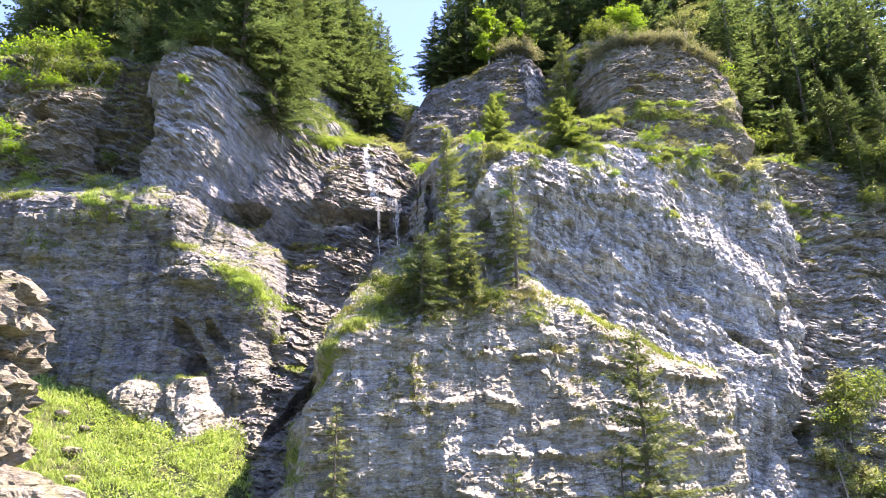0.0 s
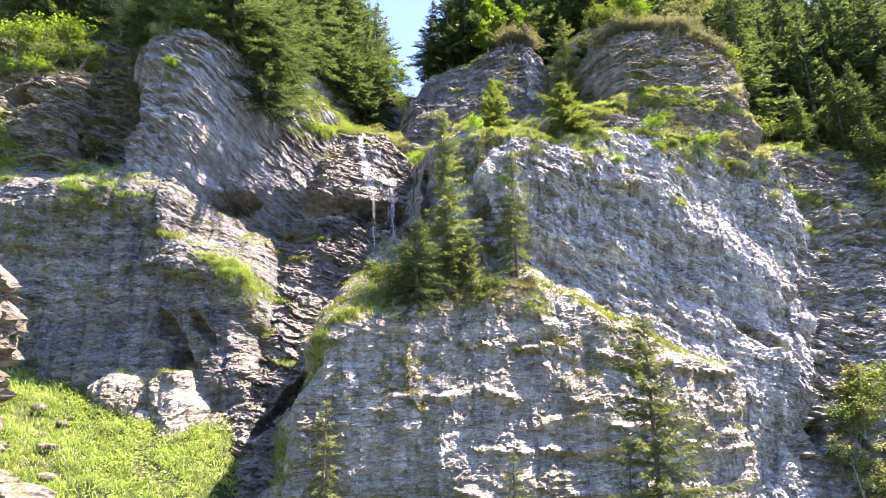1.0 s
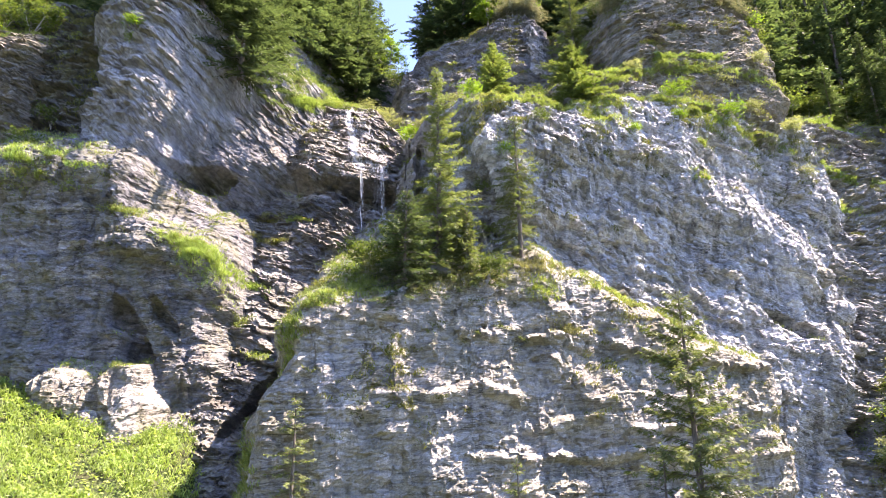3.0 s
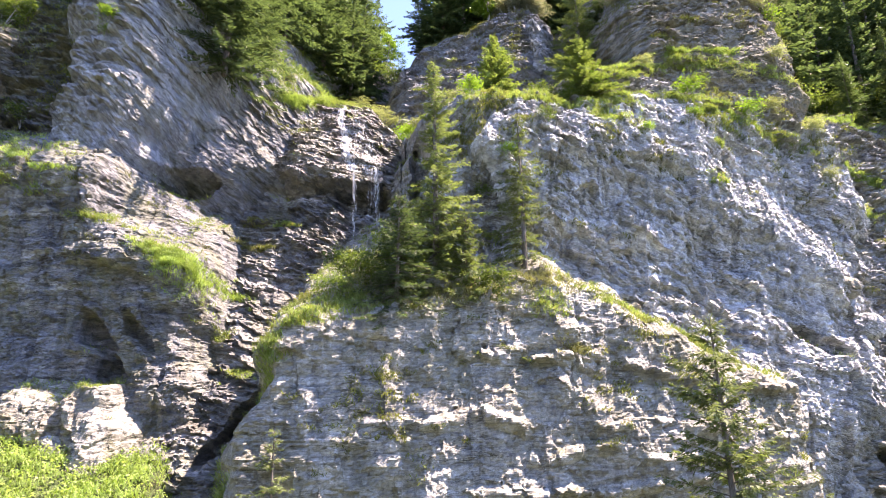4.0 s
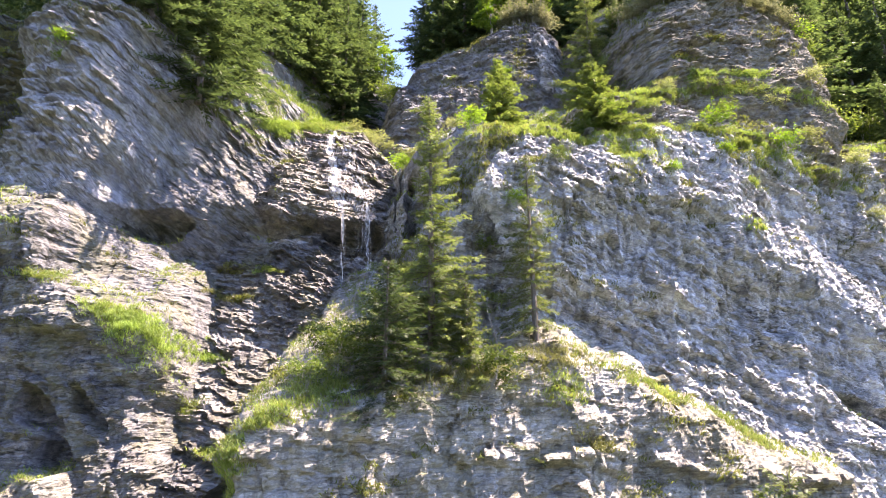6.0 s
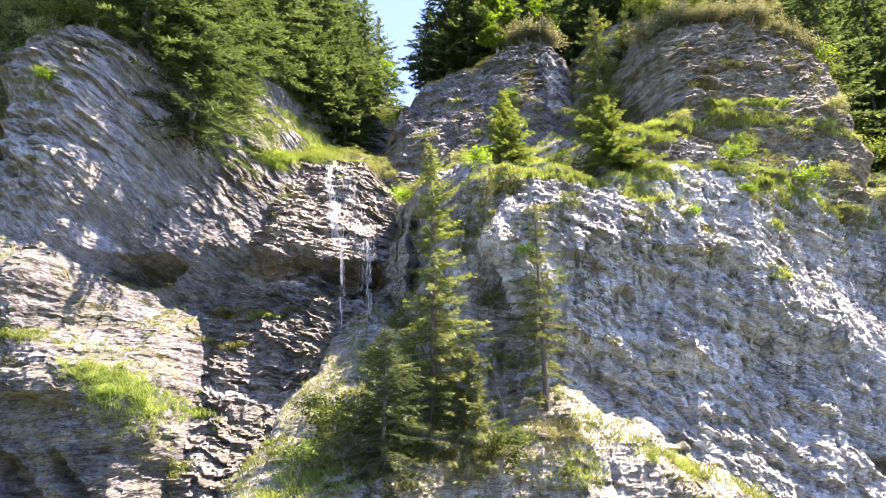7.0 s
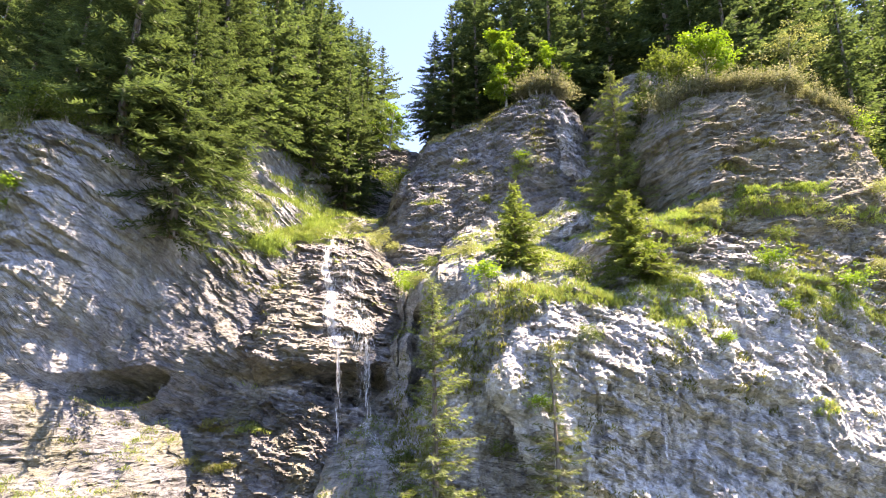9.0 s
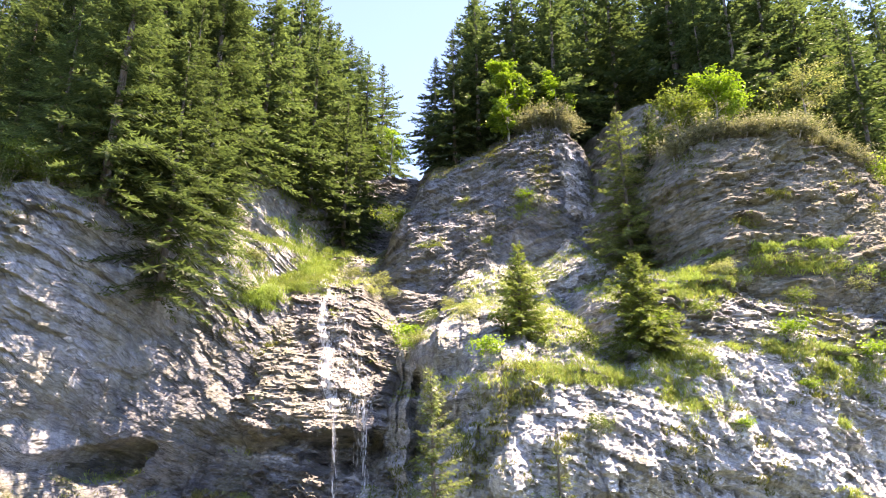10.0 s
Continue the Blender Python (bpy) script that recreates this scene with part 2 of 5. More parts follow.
LEAVES_YOUNG = leaf_material("young_yellow_green_leaves", (0.12, 0.21, 0.03), (0.26, 0.36, 0.06), (1.4, 1.6, 0.6))
LEAVES_PALE = leaf_material("silvery_leaves", (0.14, 0.17, 0.07), (0.34, 0.37, 0.19), (1.4, 1.4, 0.8))
HEATH = leaf_material("heather_and_dry_twigs", (0.12, 0.13, 0.08), (0.30, 0.31, 0.22), (1.3, 1.3, 0.8))
GRASS = leaf_material("mountain_grass", (0.14, 0.20, 0.055), (0.34, 0.42, 0.15), (1.45, 1.5, 0.7), dry=(0.34, 0.32, 0.15))
GRASS_LUSH = leaf_material("lush_meadow", (0.16, 0.24, 0.06), (0.36, 0.46, 0.16), (1.45, 1.5, 0.72), dry=(0.36, 0.45, 0.21))
GRASS_DRY = leaf_material("dry_grass", (0.15, 0.16, 0.065), (0.33, 0.33, 0.17), (1.3, 1.3, 0.7))
GRASS_OLIVE = leaf_material("olive_rock_plants", (0.09, 0.115, 0.03), (0.23, 0.25, 0.09), (1.4, 1.4, 0.7), dry=(0.20, 0.20, 0.10))
BARK = bark_material("spruce_bark", (0.07, 0.055, 0.045), (0.20, 0.17, 0.145))
BARK_PALE = bark_material("pale_bark", (0.16, 0.15, 0.13), (0.38, 0.36, 0.33))


# ---- noise on arrays ----
_table = np.random.RandomState(7).rand(256, 256)
_gx = np.random.RandomState(8).uniform(-1, 1, (256, 256))
_gz = np.random.RandomState(9).uniform(-1, 1, (256, 256))


def vnoise(x, y):
    """Smooth value noise in -1..1."""
    i, j = np.floor(x).astype(int), np.floor(y).astype(int)
    u, v = x - i, y - j
    u, v = u * u * (3 - 2 * u), v * v * (3 - 2 * v)
    a, b = _table[i & 255, j & 255], _table[(i + 1) & 255, j & 255]
    c, d = _table[i & 255, (j + 1) & 255], _table[(i + 1) & 255, (j + 1) & 255]
    return 2 * ((a * (1 - u) + b * u) * (1 - v) + (c * (1 - u) + d * u) * v) - 1


def fbm(x, y, octaves=4, gain=0.5):
    total, amp = 0.0, 1.0
    for k in range(octaves):
        total = total + amp * vnoise(x + 17.3 * k, y - 9.1 * k)
        x, y, amp = x * 2.03, y * 2.03, amp * gain
    return total


def chips(x, y, back=0.0):
    """Broken blocks: each cell of an uneven tiling is a plane with a tilt and a step of its own; back leans them all back."""
    i, j = np.floor(x).astype(int), np.floor(y).astype(int)
    best, out = np.full(x.shape, 9.0), np.zeros(x.shape)
    for di in (-1, 0, 1):
        for dj in (-1, 0, 1):
            a, b = (i + di) & 255, (j + dj) & 255
            dx = x - (i + di + 0.1 + 0.8 * _table[a, b])
            dy = y - (j + dj + 0.1 + 0.8 * _table[b, a])
            d = dx * dx + dy * dy
            near = d < best
            best = np.where(near, d, best)
            out = np.where(near, 0.6 * _gx[a, b] + 0.8 * (_gz[a, b] * dx + _gx[b, a] * dy) - back * dy, out)
    return out


def soft(v, r):
    """Zero below, v above, rounded over r."""
    return 0.5 * (v + np.sqrt(v * v + r * r))


# ---- the hillside and the valley floor ----
def hill(x, y):
    """Height of the ground: valley floor, the grassy talus at the cliff's foot, the wooded slope above the rim."""
    rim_y = np.interp(x, (-60, -34, -24, -16, -12, -8.5, -4, 2, 12, 15, 27, 31, 60), (50, 55, 56, 56.5, 59, 66, 70, 70, 70, 58, 58, 62, 60))
    rim_z = np.interp(x, (-60, -34, -24, -16, -12, -8.5, -4, 2, 12, 15, 27, 31, 60), (42, 41, 43, 42.5, 40.3, 41.6, 46, 51, 53, 45.5, 44, 38, 37))
    slope = np.interp(x, (-30, -12, -7, 0, 14, 40), (0.70, 0.66, 0.46, 0.48, 0.66, 0.80))
    back = y - rim_y
    top = rim_z + slope * np.minimum(back, 45) + 0.15 * np.maximum(back - 45, 0) + 0.5 * fbm(x * 0.15, y * 0.15)
    top = np.where(back < 0, rim_z + 40.0 * back, top)
    talus = 9.0 + 0.35 * (-15 - x) + 0.6 * (y - 41)
    talus = np.where(x > -13, talus - 1.2 * (x + 13), talus)
    floor = 0.4 * fbm(x * 0.05, y * 0.05) + np.clip((y - 26) * 0.3, 0, 6) + np.clip(-y - 40, 0, 400) * 0.25
    base = np.maximum(floor, np.clip(talus, 0, 16) + 0.25 * fbm(x * 0.8, y * 0.8))
    return np.maximum(base, top)


# ---- the rock masses ----
MASSES = []


def mass(name, look_of, dip, left, right, y, z, lean=0.0, yaw=0.0, bow=0.0, tops=None, bottoms=None,
         kl=2.0, kr=2.0, kt=1.6, kb=1.5, round_=0.6, left_lean=0.0, right_lean=0.0, rough=1.0, saw=0.6, flute=0.0, back=0.4, swell=1.0, bed=1.0, tall=0, ledges=0.0, fold=None, thin=1.0, label="", sheet=0):
    """One rock mass: its front stands at depth y at height z and falls back past its sides, above its top and under its bottom."""
    MASSES.append(dict(name=name, look_of=look_of, dip=dip, left=left, right=right, y=y, z=z, lean=lean, yaw=yaw, bow=bow, tops=tops, bottoms=bottoms,
                       kl=kl, kr=kr, kt=kt, kb=kb, round_=round_, left_lean=left_lean, right_lean=right_lean, rough=rough, label=label, sheet=sheet, saw=saw, flute=flute, back=back, swell=swell, bed=bed, tall=tall, ledges=ledges, fold=fold, thin=thin))


def depth_of(m, x, z):
    mid = 0.5 * (m["left"] + m["right"])
    half = 0.5 * (m["right"] - m["left"])
    d = m["y"] + m["lean"] * (z - m["z"]) + m["yaw"] * (x - mid) + m["bow"] * ((x - mid) / half) ** 2
    r = m["round_"]
    wob = 0.7 * fbm(z * 0.35 + m["left"], x * 0.1, 3)
    d = d + m["kl"] * soft(m["left"] + m["left_lean"] * (z - m["z"]) - x + wob, r)
    d = d + m["kr"] * soft(x - m["right"] - m["right_lean"] * (z - m["z"]) + wob, r)
    if m["tops"]:
        px, pz = zip(*m["tops"])
        d = d + m["kt"] * soft(z - np.interp(x, px, pz) + 0.5 * fbm(x * 0.5, z * 0.05 + m["y"], 3), r)
    if m["bottoms"]:
        px, pz = zip(*m["bottoms"])
        d = d + m["kb"] * soft(np.interp(x, px, pz) - z + 0.5 * fbm(x * 0.5, z * 0.05 - m["y"], 3), r)
    return d


mass("back_wall", "grey", 6, -70, 70, 63, 30, lean=0.30, tops=((-70, 37), (70, 37)), kt=6.0, label="shaded grey limestone wall behind the outer crags")
mass("lower_left_wall", "streaked", 4, -60, -12.8, 41.7, 18, lean=-0.10, yaw=0.16, tops=((-60, 28), (-27, 26.2), (-21, 26.2), (-18.5, 26.2), (-17.7, 24.0), (-16.4, 22.8), (-14, 21.4), (-12, 18.6)),
     kr=2.6, kt=1.5, saw=0.3, flute=0.16, back=0.0, rough=0.6, bed=0.6, swell=1.1, tall=2, ledges=0.2, label="steep grey limestone wall with streaks over the grassy talus")
mass("pale_foot", "warm", 2, -20.8, -15.2, 43.1, 11.5, lean=0.14, yaw=0.10, tops=((-22, 12.4), (-19.6, 13.8), (-17.4, 13.9), (-16, 14.8), (-15, 13.4)), kl=1.2, kr=2.0, kt=1.4, round_=0.3, saw=0.3, flute=0.3, rough=0.4, bed=0.4, tall=1,
     label="bare pale fluted rock at the head of the grass slope")
mass("far_left_buttress", "brown", 10, -60, -27.8, 45.8, 28, lean=0.22, tops=((-60, 42), (-33, 40), (-27, 38.5)), bottoms=((-60, 27), (-27, 25.5)),
     kr=2.6, kb=0.7, label="weathered layered buttress with a grassy top")
# part of this recess's darkness is shade painted into its rock colour
mass("left_recess", "mossy", -20, -40, -18, 49.0, 36, lean=0.14, tops=((-40, 42.5), (-18, 42.5)), label="recess of grey rock with moss, its shade put into the dark colour")
mass("left_pillar", "folded", -42, -22.4, -17.6, 45.3, 36, lean=-0.03, yaw=-0.15, fold=(-23.5, 26.0), tops=((-24, 40.6), (-20, 41.0), (-16, 40.4)), right_lean=0.04, bottoms=((-24, 24.5), (-20, 26.6), (-17.5, 28.6), (-15, 30.2), (-13, 31)),
     kl=3.2, kr=2.3, kt=1.4, kb=3.0, round_=0.6, saw=0.4, rough=0.32, back=-0.05, swell=0.6, bed=1.25, thin=2.4, label="pale grey pillar of folded limestone beds with an overhanging foot")
mass("waterfall_apron", "wet", -14, -18, -3, 50.6, 21, lean=0.50, yaw=0.12, tops=((-18, 30), (-2, 29.5)), kl=1.0, kr=1.0, kt=0.5,
     rough=0.95, bed=0.5, back=0.1, label="dark wet broken slate slope under the waterfall")
mass("waterfall_shelf", "runoff", -10, -9.8, -1.8, 54.4, 30.5, lean=0.64, yaw=0.36, tops=((-18, 38.5), (-12, 38.5), (-8.4, 39.4), (-5.2, 39.6), (-4, 37.0), (-2, 33)), bottoms=((-17, 29.8), (-13, 30.6), (-9, 30.2), (-1, 29.6)),
     kl=1.0, kr=3.0, kt=1.1, kb=2.2, round_=0.4, back=0.05, rough=1.0, saw=0.2, bed=0.15, swell=1.3, label="wet pale rock shelf that carries the waterfall, undercut below")
# tree shade on this flank is partly painted by the dark slaty rock
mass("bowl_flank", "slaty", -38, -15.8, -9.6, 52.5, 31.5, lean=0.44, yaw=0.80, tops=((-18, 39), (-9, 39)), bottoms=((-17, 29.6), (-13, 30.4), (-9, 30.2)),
     kl=1.0, kr=1.0, kt=1.2, kb=1.1, round_=0.4, rough=0.3, saw=0.35, back=0.0, thin=2.0, bed=0.8, label="folded slaty flank between the pillar and the waterfall, shade put into its dark colour")
mass("lower_buttress", "warm", 1, -7.0, 18.4, 40.4, 12, lean=0.03, yaw=0.32, bow=0.7, tops=((-9, 13.4), (-6.5, 15.2), (-4, 17.0), (2, 17.2), (5, 18.8), (8, 18.5), (11, 17.5), (15.5, 15.1), (20, 13.4), (24, 12)),
     kl=4.0, kr=1.0, kt=1.6, left_lean=0.12, round_=0.4, saw=0.4, flute=0.14, rough=0.40, back=0.0, bed=0.5, tall=2, ledges=0.45, thin=1.3, label="broad banded limestone buttress with ochre beds and a grassy ledge on top")
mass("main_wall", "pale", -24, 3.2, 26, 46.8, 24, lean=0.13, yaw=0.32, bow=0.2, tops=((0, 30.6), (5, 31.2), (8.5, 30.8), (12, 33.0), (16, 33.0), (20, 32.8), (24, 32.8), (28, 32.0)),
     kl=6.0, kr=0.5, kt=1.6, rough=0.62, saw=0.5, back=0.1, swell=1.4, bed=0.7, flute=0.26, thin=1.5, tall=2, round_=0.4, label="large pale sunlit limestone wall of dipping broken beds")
mass("side_wall", "grey", -4, 0.8, 7, 44.7, 26, lean=0.08, yaw=0.0, tops=((0, 30.8), (7, 31.2)), kl=2.6, kr=1.0, kt=1.6, flute=0.3, rough=0.6, back=0.0, tall=1, bed=0.4, label="fluted grey side of the pale wall behind the spruces")
mass("terrace_band", "grey", -6, 8.8, 24.6, 50.4, 34.8, lean=0.72, yaw=0.24, tops=((8, 35.5), (14, 37.6), (28, 38.0)), bottoms=((8, 32.4), (28, 31.0)), kl=3, kr=3.0, kt=1.6, kb=4.0, round_=0.4, saw=0.8, label="rock band with bright grassy terraces")
mass("right_knob", "brown", 12, 14.4, 27.4, 52.0, 41, lean=0.12, yaw=0.06, bow=0.8, tops=((13, 45.0), (16, 46.6), (20, 46.6), (24, 45.6), (28, 43.4)), bottoms=((13, 36), (28, 35)), kl=3.0, kr=4.0, kt=1.3, round_=0.9,
     saw=0.4, rough=0.45, back=-0.1, bed=0.9, thin=1.6, ledges=0.35, label="rounded brown-grey crag with an overhanging heathery cap")
mass("back_pinnacle", "slaty", 14, -3.2, 11.4, 63.3, 41, lean=0.25, yaw=0.05, tops=((-7, 41.0), (-3.5, 45), (-1, 50.5), (3, 51.6), (6, 54.4), (9, 55.0), (12, 53.4)), kl=1.4, kr=4.0, kt=1.5, round_=0.5,
     saw=0.5, back=0.1, rough=0.5, bed=1.0, thin=1.6, flute=0.12, label="grey pinnacle with one sunlit white flank and a grassy cap")
# the flank's sunlit brightness is painted here with a slab of paler rock
mass("pinnacle_slab", "pale", -50, 9.0, 11.4, 64.9, 50, lean=0.30, yaw=0.6, tops=((8, 52.6), (12, 52.0)), bottoms=((8, 47.5), (12, 45.5)), kl=5.0, kr=4, kt=2, kb=2, rough=0.8, bed=0.8, swell=0.6, label="rough slab on the pinnacle's flank, its sunlit white put into paler rock")
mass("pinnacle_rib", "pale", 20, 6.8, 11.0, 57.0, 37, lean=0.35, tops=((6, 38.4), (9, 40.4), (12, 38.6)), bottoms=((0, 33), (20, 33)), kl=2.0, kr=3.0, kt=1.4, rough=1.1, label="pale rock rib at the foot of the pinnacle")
mass("ledge_block", "grey", 0, 0.5, 10.5, 47.2, 29, lean=0.05, tops=((0, 31.4), (11, 31.8)), kl=3.0, kr=1.0, kt=2.6, label="grassy ledge behind the brink of the pale wall")
mass("far_right_wall", "grey", -8, 24, 60, 53.4, 26, lean=0.27, yaw=0.05, tops=((24, 36), (34, 35.8), (60, 38)), kl=0.6, kt=1.8, saw=0.7, label="shaded brown-grey wall with grassy ledges")

HOLLOWS = []


def hollow(x, z, rx, rz, deep, tilt=0.0):
    """A cave, chimney or undercut let into the face."""
    HOLLOWS.append((x, z, rx, rz, deep, radians(tilt)))


hollow(-16.3, 15.6, 0.8, 1.0, 2.2, 25)     # cave in the lower left wall
hollow(-17.2, 17.4, 1.5, 0.6, 1.6, -35)
hollow(-15.4, 17.6, 0.5, 1.6, 1.2, 30)
hollow(-15.9, 28.4, 2.6, 0.9, 2.8, 25)      # under the pillar's foot
hollow(-4.6, 28.8, 2.2, 1.1, 2.0, 0)        # behind the falling water
hollow(-9.0, 29.2, 3.0, 0.5, 0.5, 4)
hollow(-9.6, 13.0, 0.40, 3.2, 1.6, -32)     # chimney beside the buttress
hollow(-0.9, 29.5, 0.7, 3.5, 2.5, 0)
hollow(25.4, 11.2, 0.7, 0.9, 1.8, 0)
hollow(22.5, 17.2, 2.6, 0.5, 1.0, -30)
hollow(-31.5, 35.0, 1.0, 1.6, 2.2, 0)


def strata(x, z, m):
    """Relief of bedded, jointed rock; positive stands proud."""
    dip, rough, saw, back = m["dip"], m["rough"], m["saw"], m["back"]
    c, s = math.cos(radians(dip)), math.sin(radians(dip))
    v = z * c - x * s + 0.9 * fbm(x * 0.11, z * 0.11, 3)
    u = x * c + z * s + 0.5 * fbm(x * 0.2 + 5, z * 0.2, 2)
    if m["fold"]:
        # beds bent round an axis
        fx, fz = m["fold"]
        v = np.hypot(x - fx, z - fz) + 0.5 * fbm(x * 0.15, z * 0.15, 3)
        u = 9.0 * np.arctan2(z - fz, x - fx)
    out = m["swell"] * (0.75 * fbm(x * 0.14, z * 0.14, 4) + 0.4 * vnoise(u * 0.10, v * 0.33))
    open_beds = np.clip(0.7 + 1.1 * fbm(x * 0.13 + 40, z * 0.15 + 7, 3), 0.12, 1.5)
    for h, amp in ((2.4, 0.40 / m["thin"]), (1.0, 0.26 / m["thin"] ** 0.3), (0.42, 0.15 * m["thin"] ** 0.3), (0.22, 0.07 * m["thin"] ** 0.4)):
        k = v / h + 0.8 * vnoise(u * 0.22 / h, v * 0.1) + 0.35 * vnoise(u * 1.1 / h, v * 0.3)
        f = k - np.floor(k)
        lay, nxt = vnoise(u * 0.42 / h, np.floor(k) * 5.37), vnoise(u * 0.42 / h, (np.floor(k) + 1) * 5.37)
        t = np.clip((f - 0.9) / 0.1, 0, 1)
        out = out + m["bed"] * open_beds * amp * (lay * (1 - t) + nxt * t + saw * (0.5 - f) * (1 - t) + saw * (t - 0.5) * t)
    # blocks between joints, and small broken edges; tall turns them from slabs into upright splinters
    wx, wz = 0.25 * fbm(x * 0.9, z * 0.9 + 3, 2), 0.25 * fbm(x * 0.9 + 8, z * 0.9, 2)
    for freq, amp, at in ((0.42, 0.34, 0), (1.0, 0.24, 40), (2.2, 0.17, 11), (4.4, 0.12, 90)):
        upright = m["tall"] == 1 or (m["tall"] == 2 and at in (0, 11))
        p, q = (1.45 * x + wx, 0.55 * z + wz) if upright else (u + wx, v + wz)
        out = out + rough * amp * chips(p * freq * (1.0 if upright else 0.75) + at, q * freq * (1.4 if upright else 2.1), back)
    if m["flute"]:
        out = out + m["flute"] * chips(x * 1.0 + 71, z * 0.25 + 0.4 * fbm(x * 0.4, z * 0.3, 2)) + 0.5 * m["flute"] * chips(x * 2.6 + 17, z * 0.5)
    if m["ledges"]:
        # hard beds that jut out as narrow shelves, broken off here and there
        for gap, at in ((2.3, 0.0), (3.7, 0.4)):
            k = (v + 0.25 * vnoise(x * 0.5, z * 0.2 + gap)) / gap + at
            f = k - np.floor(k)
            here = np.clip(0.35 + 1.3 * fbm(x * 0.22 + 9 * np.floor(k), np.floor(k) * 3.1, 2), 0, 1) * np.clip(0.5 + 1.6 * chips(x * 0.9 + 5 * np.floor(k), z * 0.3), 0, 1.3)
            out = out + m["ledges"] * here * np.clip(1 - np.abs(f - 0.5) * gap / 0.28, 0, 1) ** 0.6
    return out + 0.06 * fbm(x * 3.5, z * 3.5, 3)


X0, X1, Z0, Z1, STEP = -43.0, 43.0, 3.0, 58.0, 0.08


def cliff(x, z, detail=True, sheet=0):
    """Depth of the rock face at each (x, z), and which mass it belongs to."""
    best, who = np.full(x.shape, 1e9), np.zeros(x.shape, int)
    # the masses' outlines are roughened by a slow warp
    xw = x + 0.5 * fbm(x * 0.3, z * 0.3 + 30, 3)
    zw = z + 0.35 * fbm(x * 0.35 + 60, z * 0.3, 3)
    plain = []
    for k, m in enumerate(MASSES):
        plain.append(depth_of(m, xw, zw) if m["sheet"] == sheet else None)
        if plain[k] is not None:
            best = np.minimum(best, plain[k])
    front, best = best, np.full(x.shape, 1e9)
    for k, m in enumerate(MASSES):
        if plain[k] is None:
            continue
        # only where this mass lies near the front can its relief show
        near = plain[k] < front + 4.0
        d = plain[k][near]
        if detail:
            d = d - strata(x[near], z[near], m)
        win = d < best[near]
        best[near], who[near] = np.where(win, d, best[near]), np.where(win, k, who[near])
    if sheet == 0:
        for hx, hz, rx, rz, deep, t in HOLLOWS:
            a = (xw - hx) * math.cos(t) + (zw - hz) * math.sin(t)
            b = (zw - hz) * math.cos(t) - (xw - hx) * math.sin(t)
            best = best + deep * np.clip(1.6 - 1.6 * ((a / rx) ** 2 + (b / rz) ** 2) + 0.7 * vnoise(x * 1.4, z * 1.4), 0, 1)
    return best, who


# ---- mesh helpers ----
def mesh_of(name, verts, faces, mat, smooth=False):
    me = bpy.data.meshes.new(name)
    verts, faces = np.asarray(verts, np.float32), np.asarray(faces, np.int32)
    n = faces.shape[1]
    me.vertices.add(len(verts))
    me.vertices.foreach_set("co", verts.ravel())
    me.loops.add(faces.size)
    me.loops.foreach_set("vertex_index", faces.ravel())
    me.polygons.add(len(faces))
    me.polygons.foreach_set("loop_start", np.arange(0, faces.size, n, dtype=np.int32))
    me.polygons.foreach_set("use_smooth", np.full(len(faces), smooth))
    me.update(calc_edges=True)
    me.materials.append(mat)
    return me


def part(name, me, parent, label=""):
    ob = new(name, me)
    ob.parent = parent
    return tagged(ob, label=label)


# ---- ground ----
def build_ground():
    xs = np.concatenate([np.linspace(-900, -60, 22)[:-1], np.arange(-60, 60, 0.8), np.linspace(60, 900, 22)])
    ys = np.concatenate([np.linspace(-900, -20, 20)[:-1], np.arange(-20, 130, 0.8), np.linspace(130, 1200, 22)])
    gx, gy = np.meshgrid(xs, ys)
    v = np.stack([gx, gy, hill(gx, gy)], -1).reshape(-1, 3)
    w, h = len(xs), len(ys)
    i = (np.arange(h - 1)[:, None] * w + np.arange(w - 1)[None]).ravel()
    tagged(new("ground", mesh_of("ground", v, np.stack([i, i + 1, i + w + 1, i + w], 1), SOIL, True)),
           "valley floor and wooded slope of dark forest soil", "ground", kind="structure")


build_ground()


# ---- cliff ----
def build_cliff(sheet, x0, x1, z0, z1):
    xs, zs = np.arange(x0, x1 + 1e-6, STEP), np.arange(z0, z1 + 1e-6, STEP)
    gx, gz = np.meshgrid(xs, zs)
    d, who = cliff(gx, gz, True, sheet)
    v = np.stack([gx + 0.05 * fbm(gx * 4, gz * 4, 2), d, gz], -1).reshape(-1, 3)
    w, h = len(xs), len(zs)
    i = (np.arange(h - 1)[:, None] * w + np.arange(w - 1)[None]).ravel()
    quads = np.stack([i, i + 1, i + w + 1, i + w], 1)
    owner = who.ravel()[i]
    deep = (hill(v[:, 0], v[:, 1]) > v[:, 2] + 2.5) | (v[:, 1] > 90) | ((sheet == 1) & (v[:, 1] > 36))
    keep = ~deep[quads].all(1)
    for k, m in enumerate(MASSES):
        q = quads[(owner == k) & keep]
        if not len(q) or m["sheet"] != sheet:
            continue
        used, inv = np.unique(q, return_inverse=True)
        tagged(new(m["name"], mesh_of(m["name"], v[used], inv.reshape(-1, 4), ROCK[m["look_of"]])), m["label"], "cliff", kind="structure")
    return gx, gz, d, who


GX, GZ, GD, WHO = build_cliff(0, X0, X1, Z0, Z1)


def face_y(x, z):
    """Depth of the built rock face at (x, z)."""
    i = np.clip(((np.asarray(x) - X0) / STEP).round().astype(int), 0, GX.shape[1] - 1)
    j = np.clip(((np.asarray(z) - Z0) / STEP).round().astype(int), 0, GX.shape[0] - 1)
    return GD[j, i]


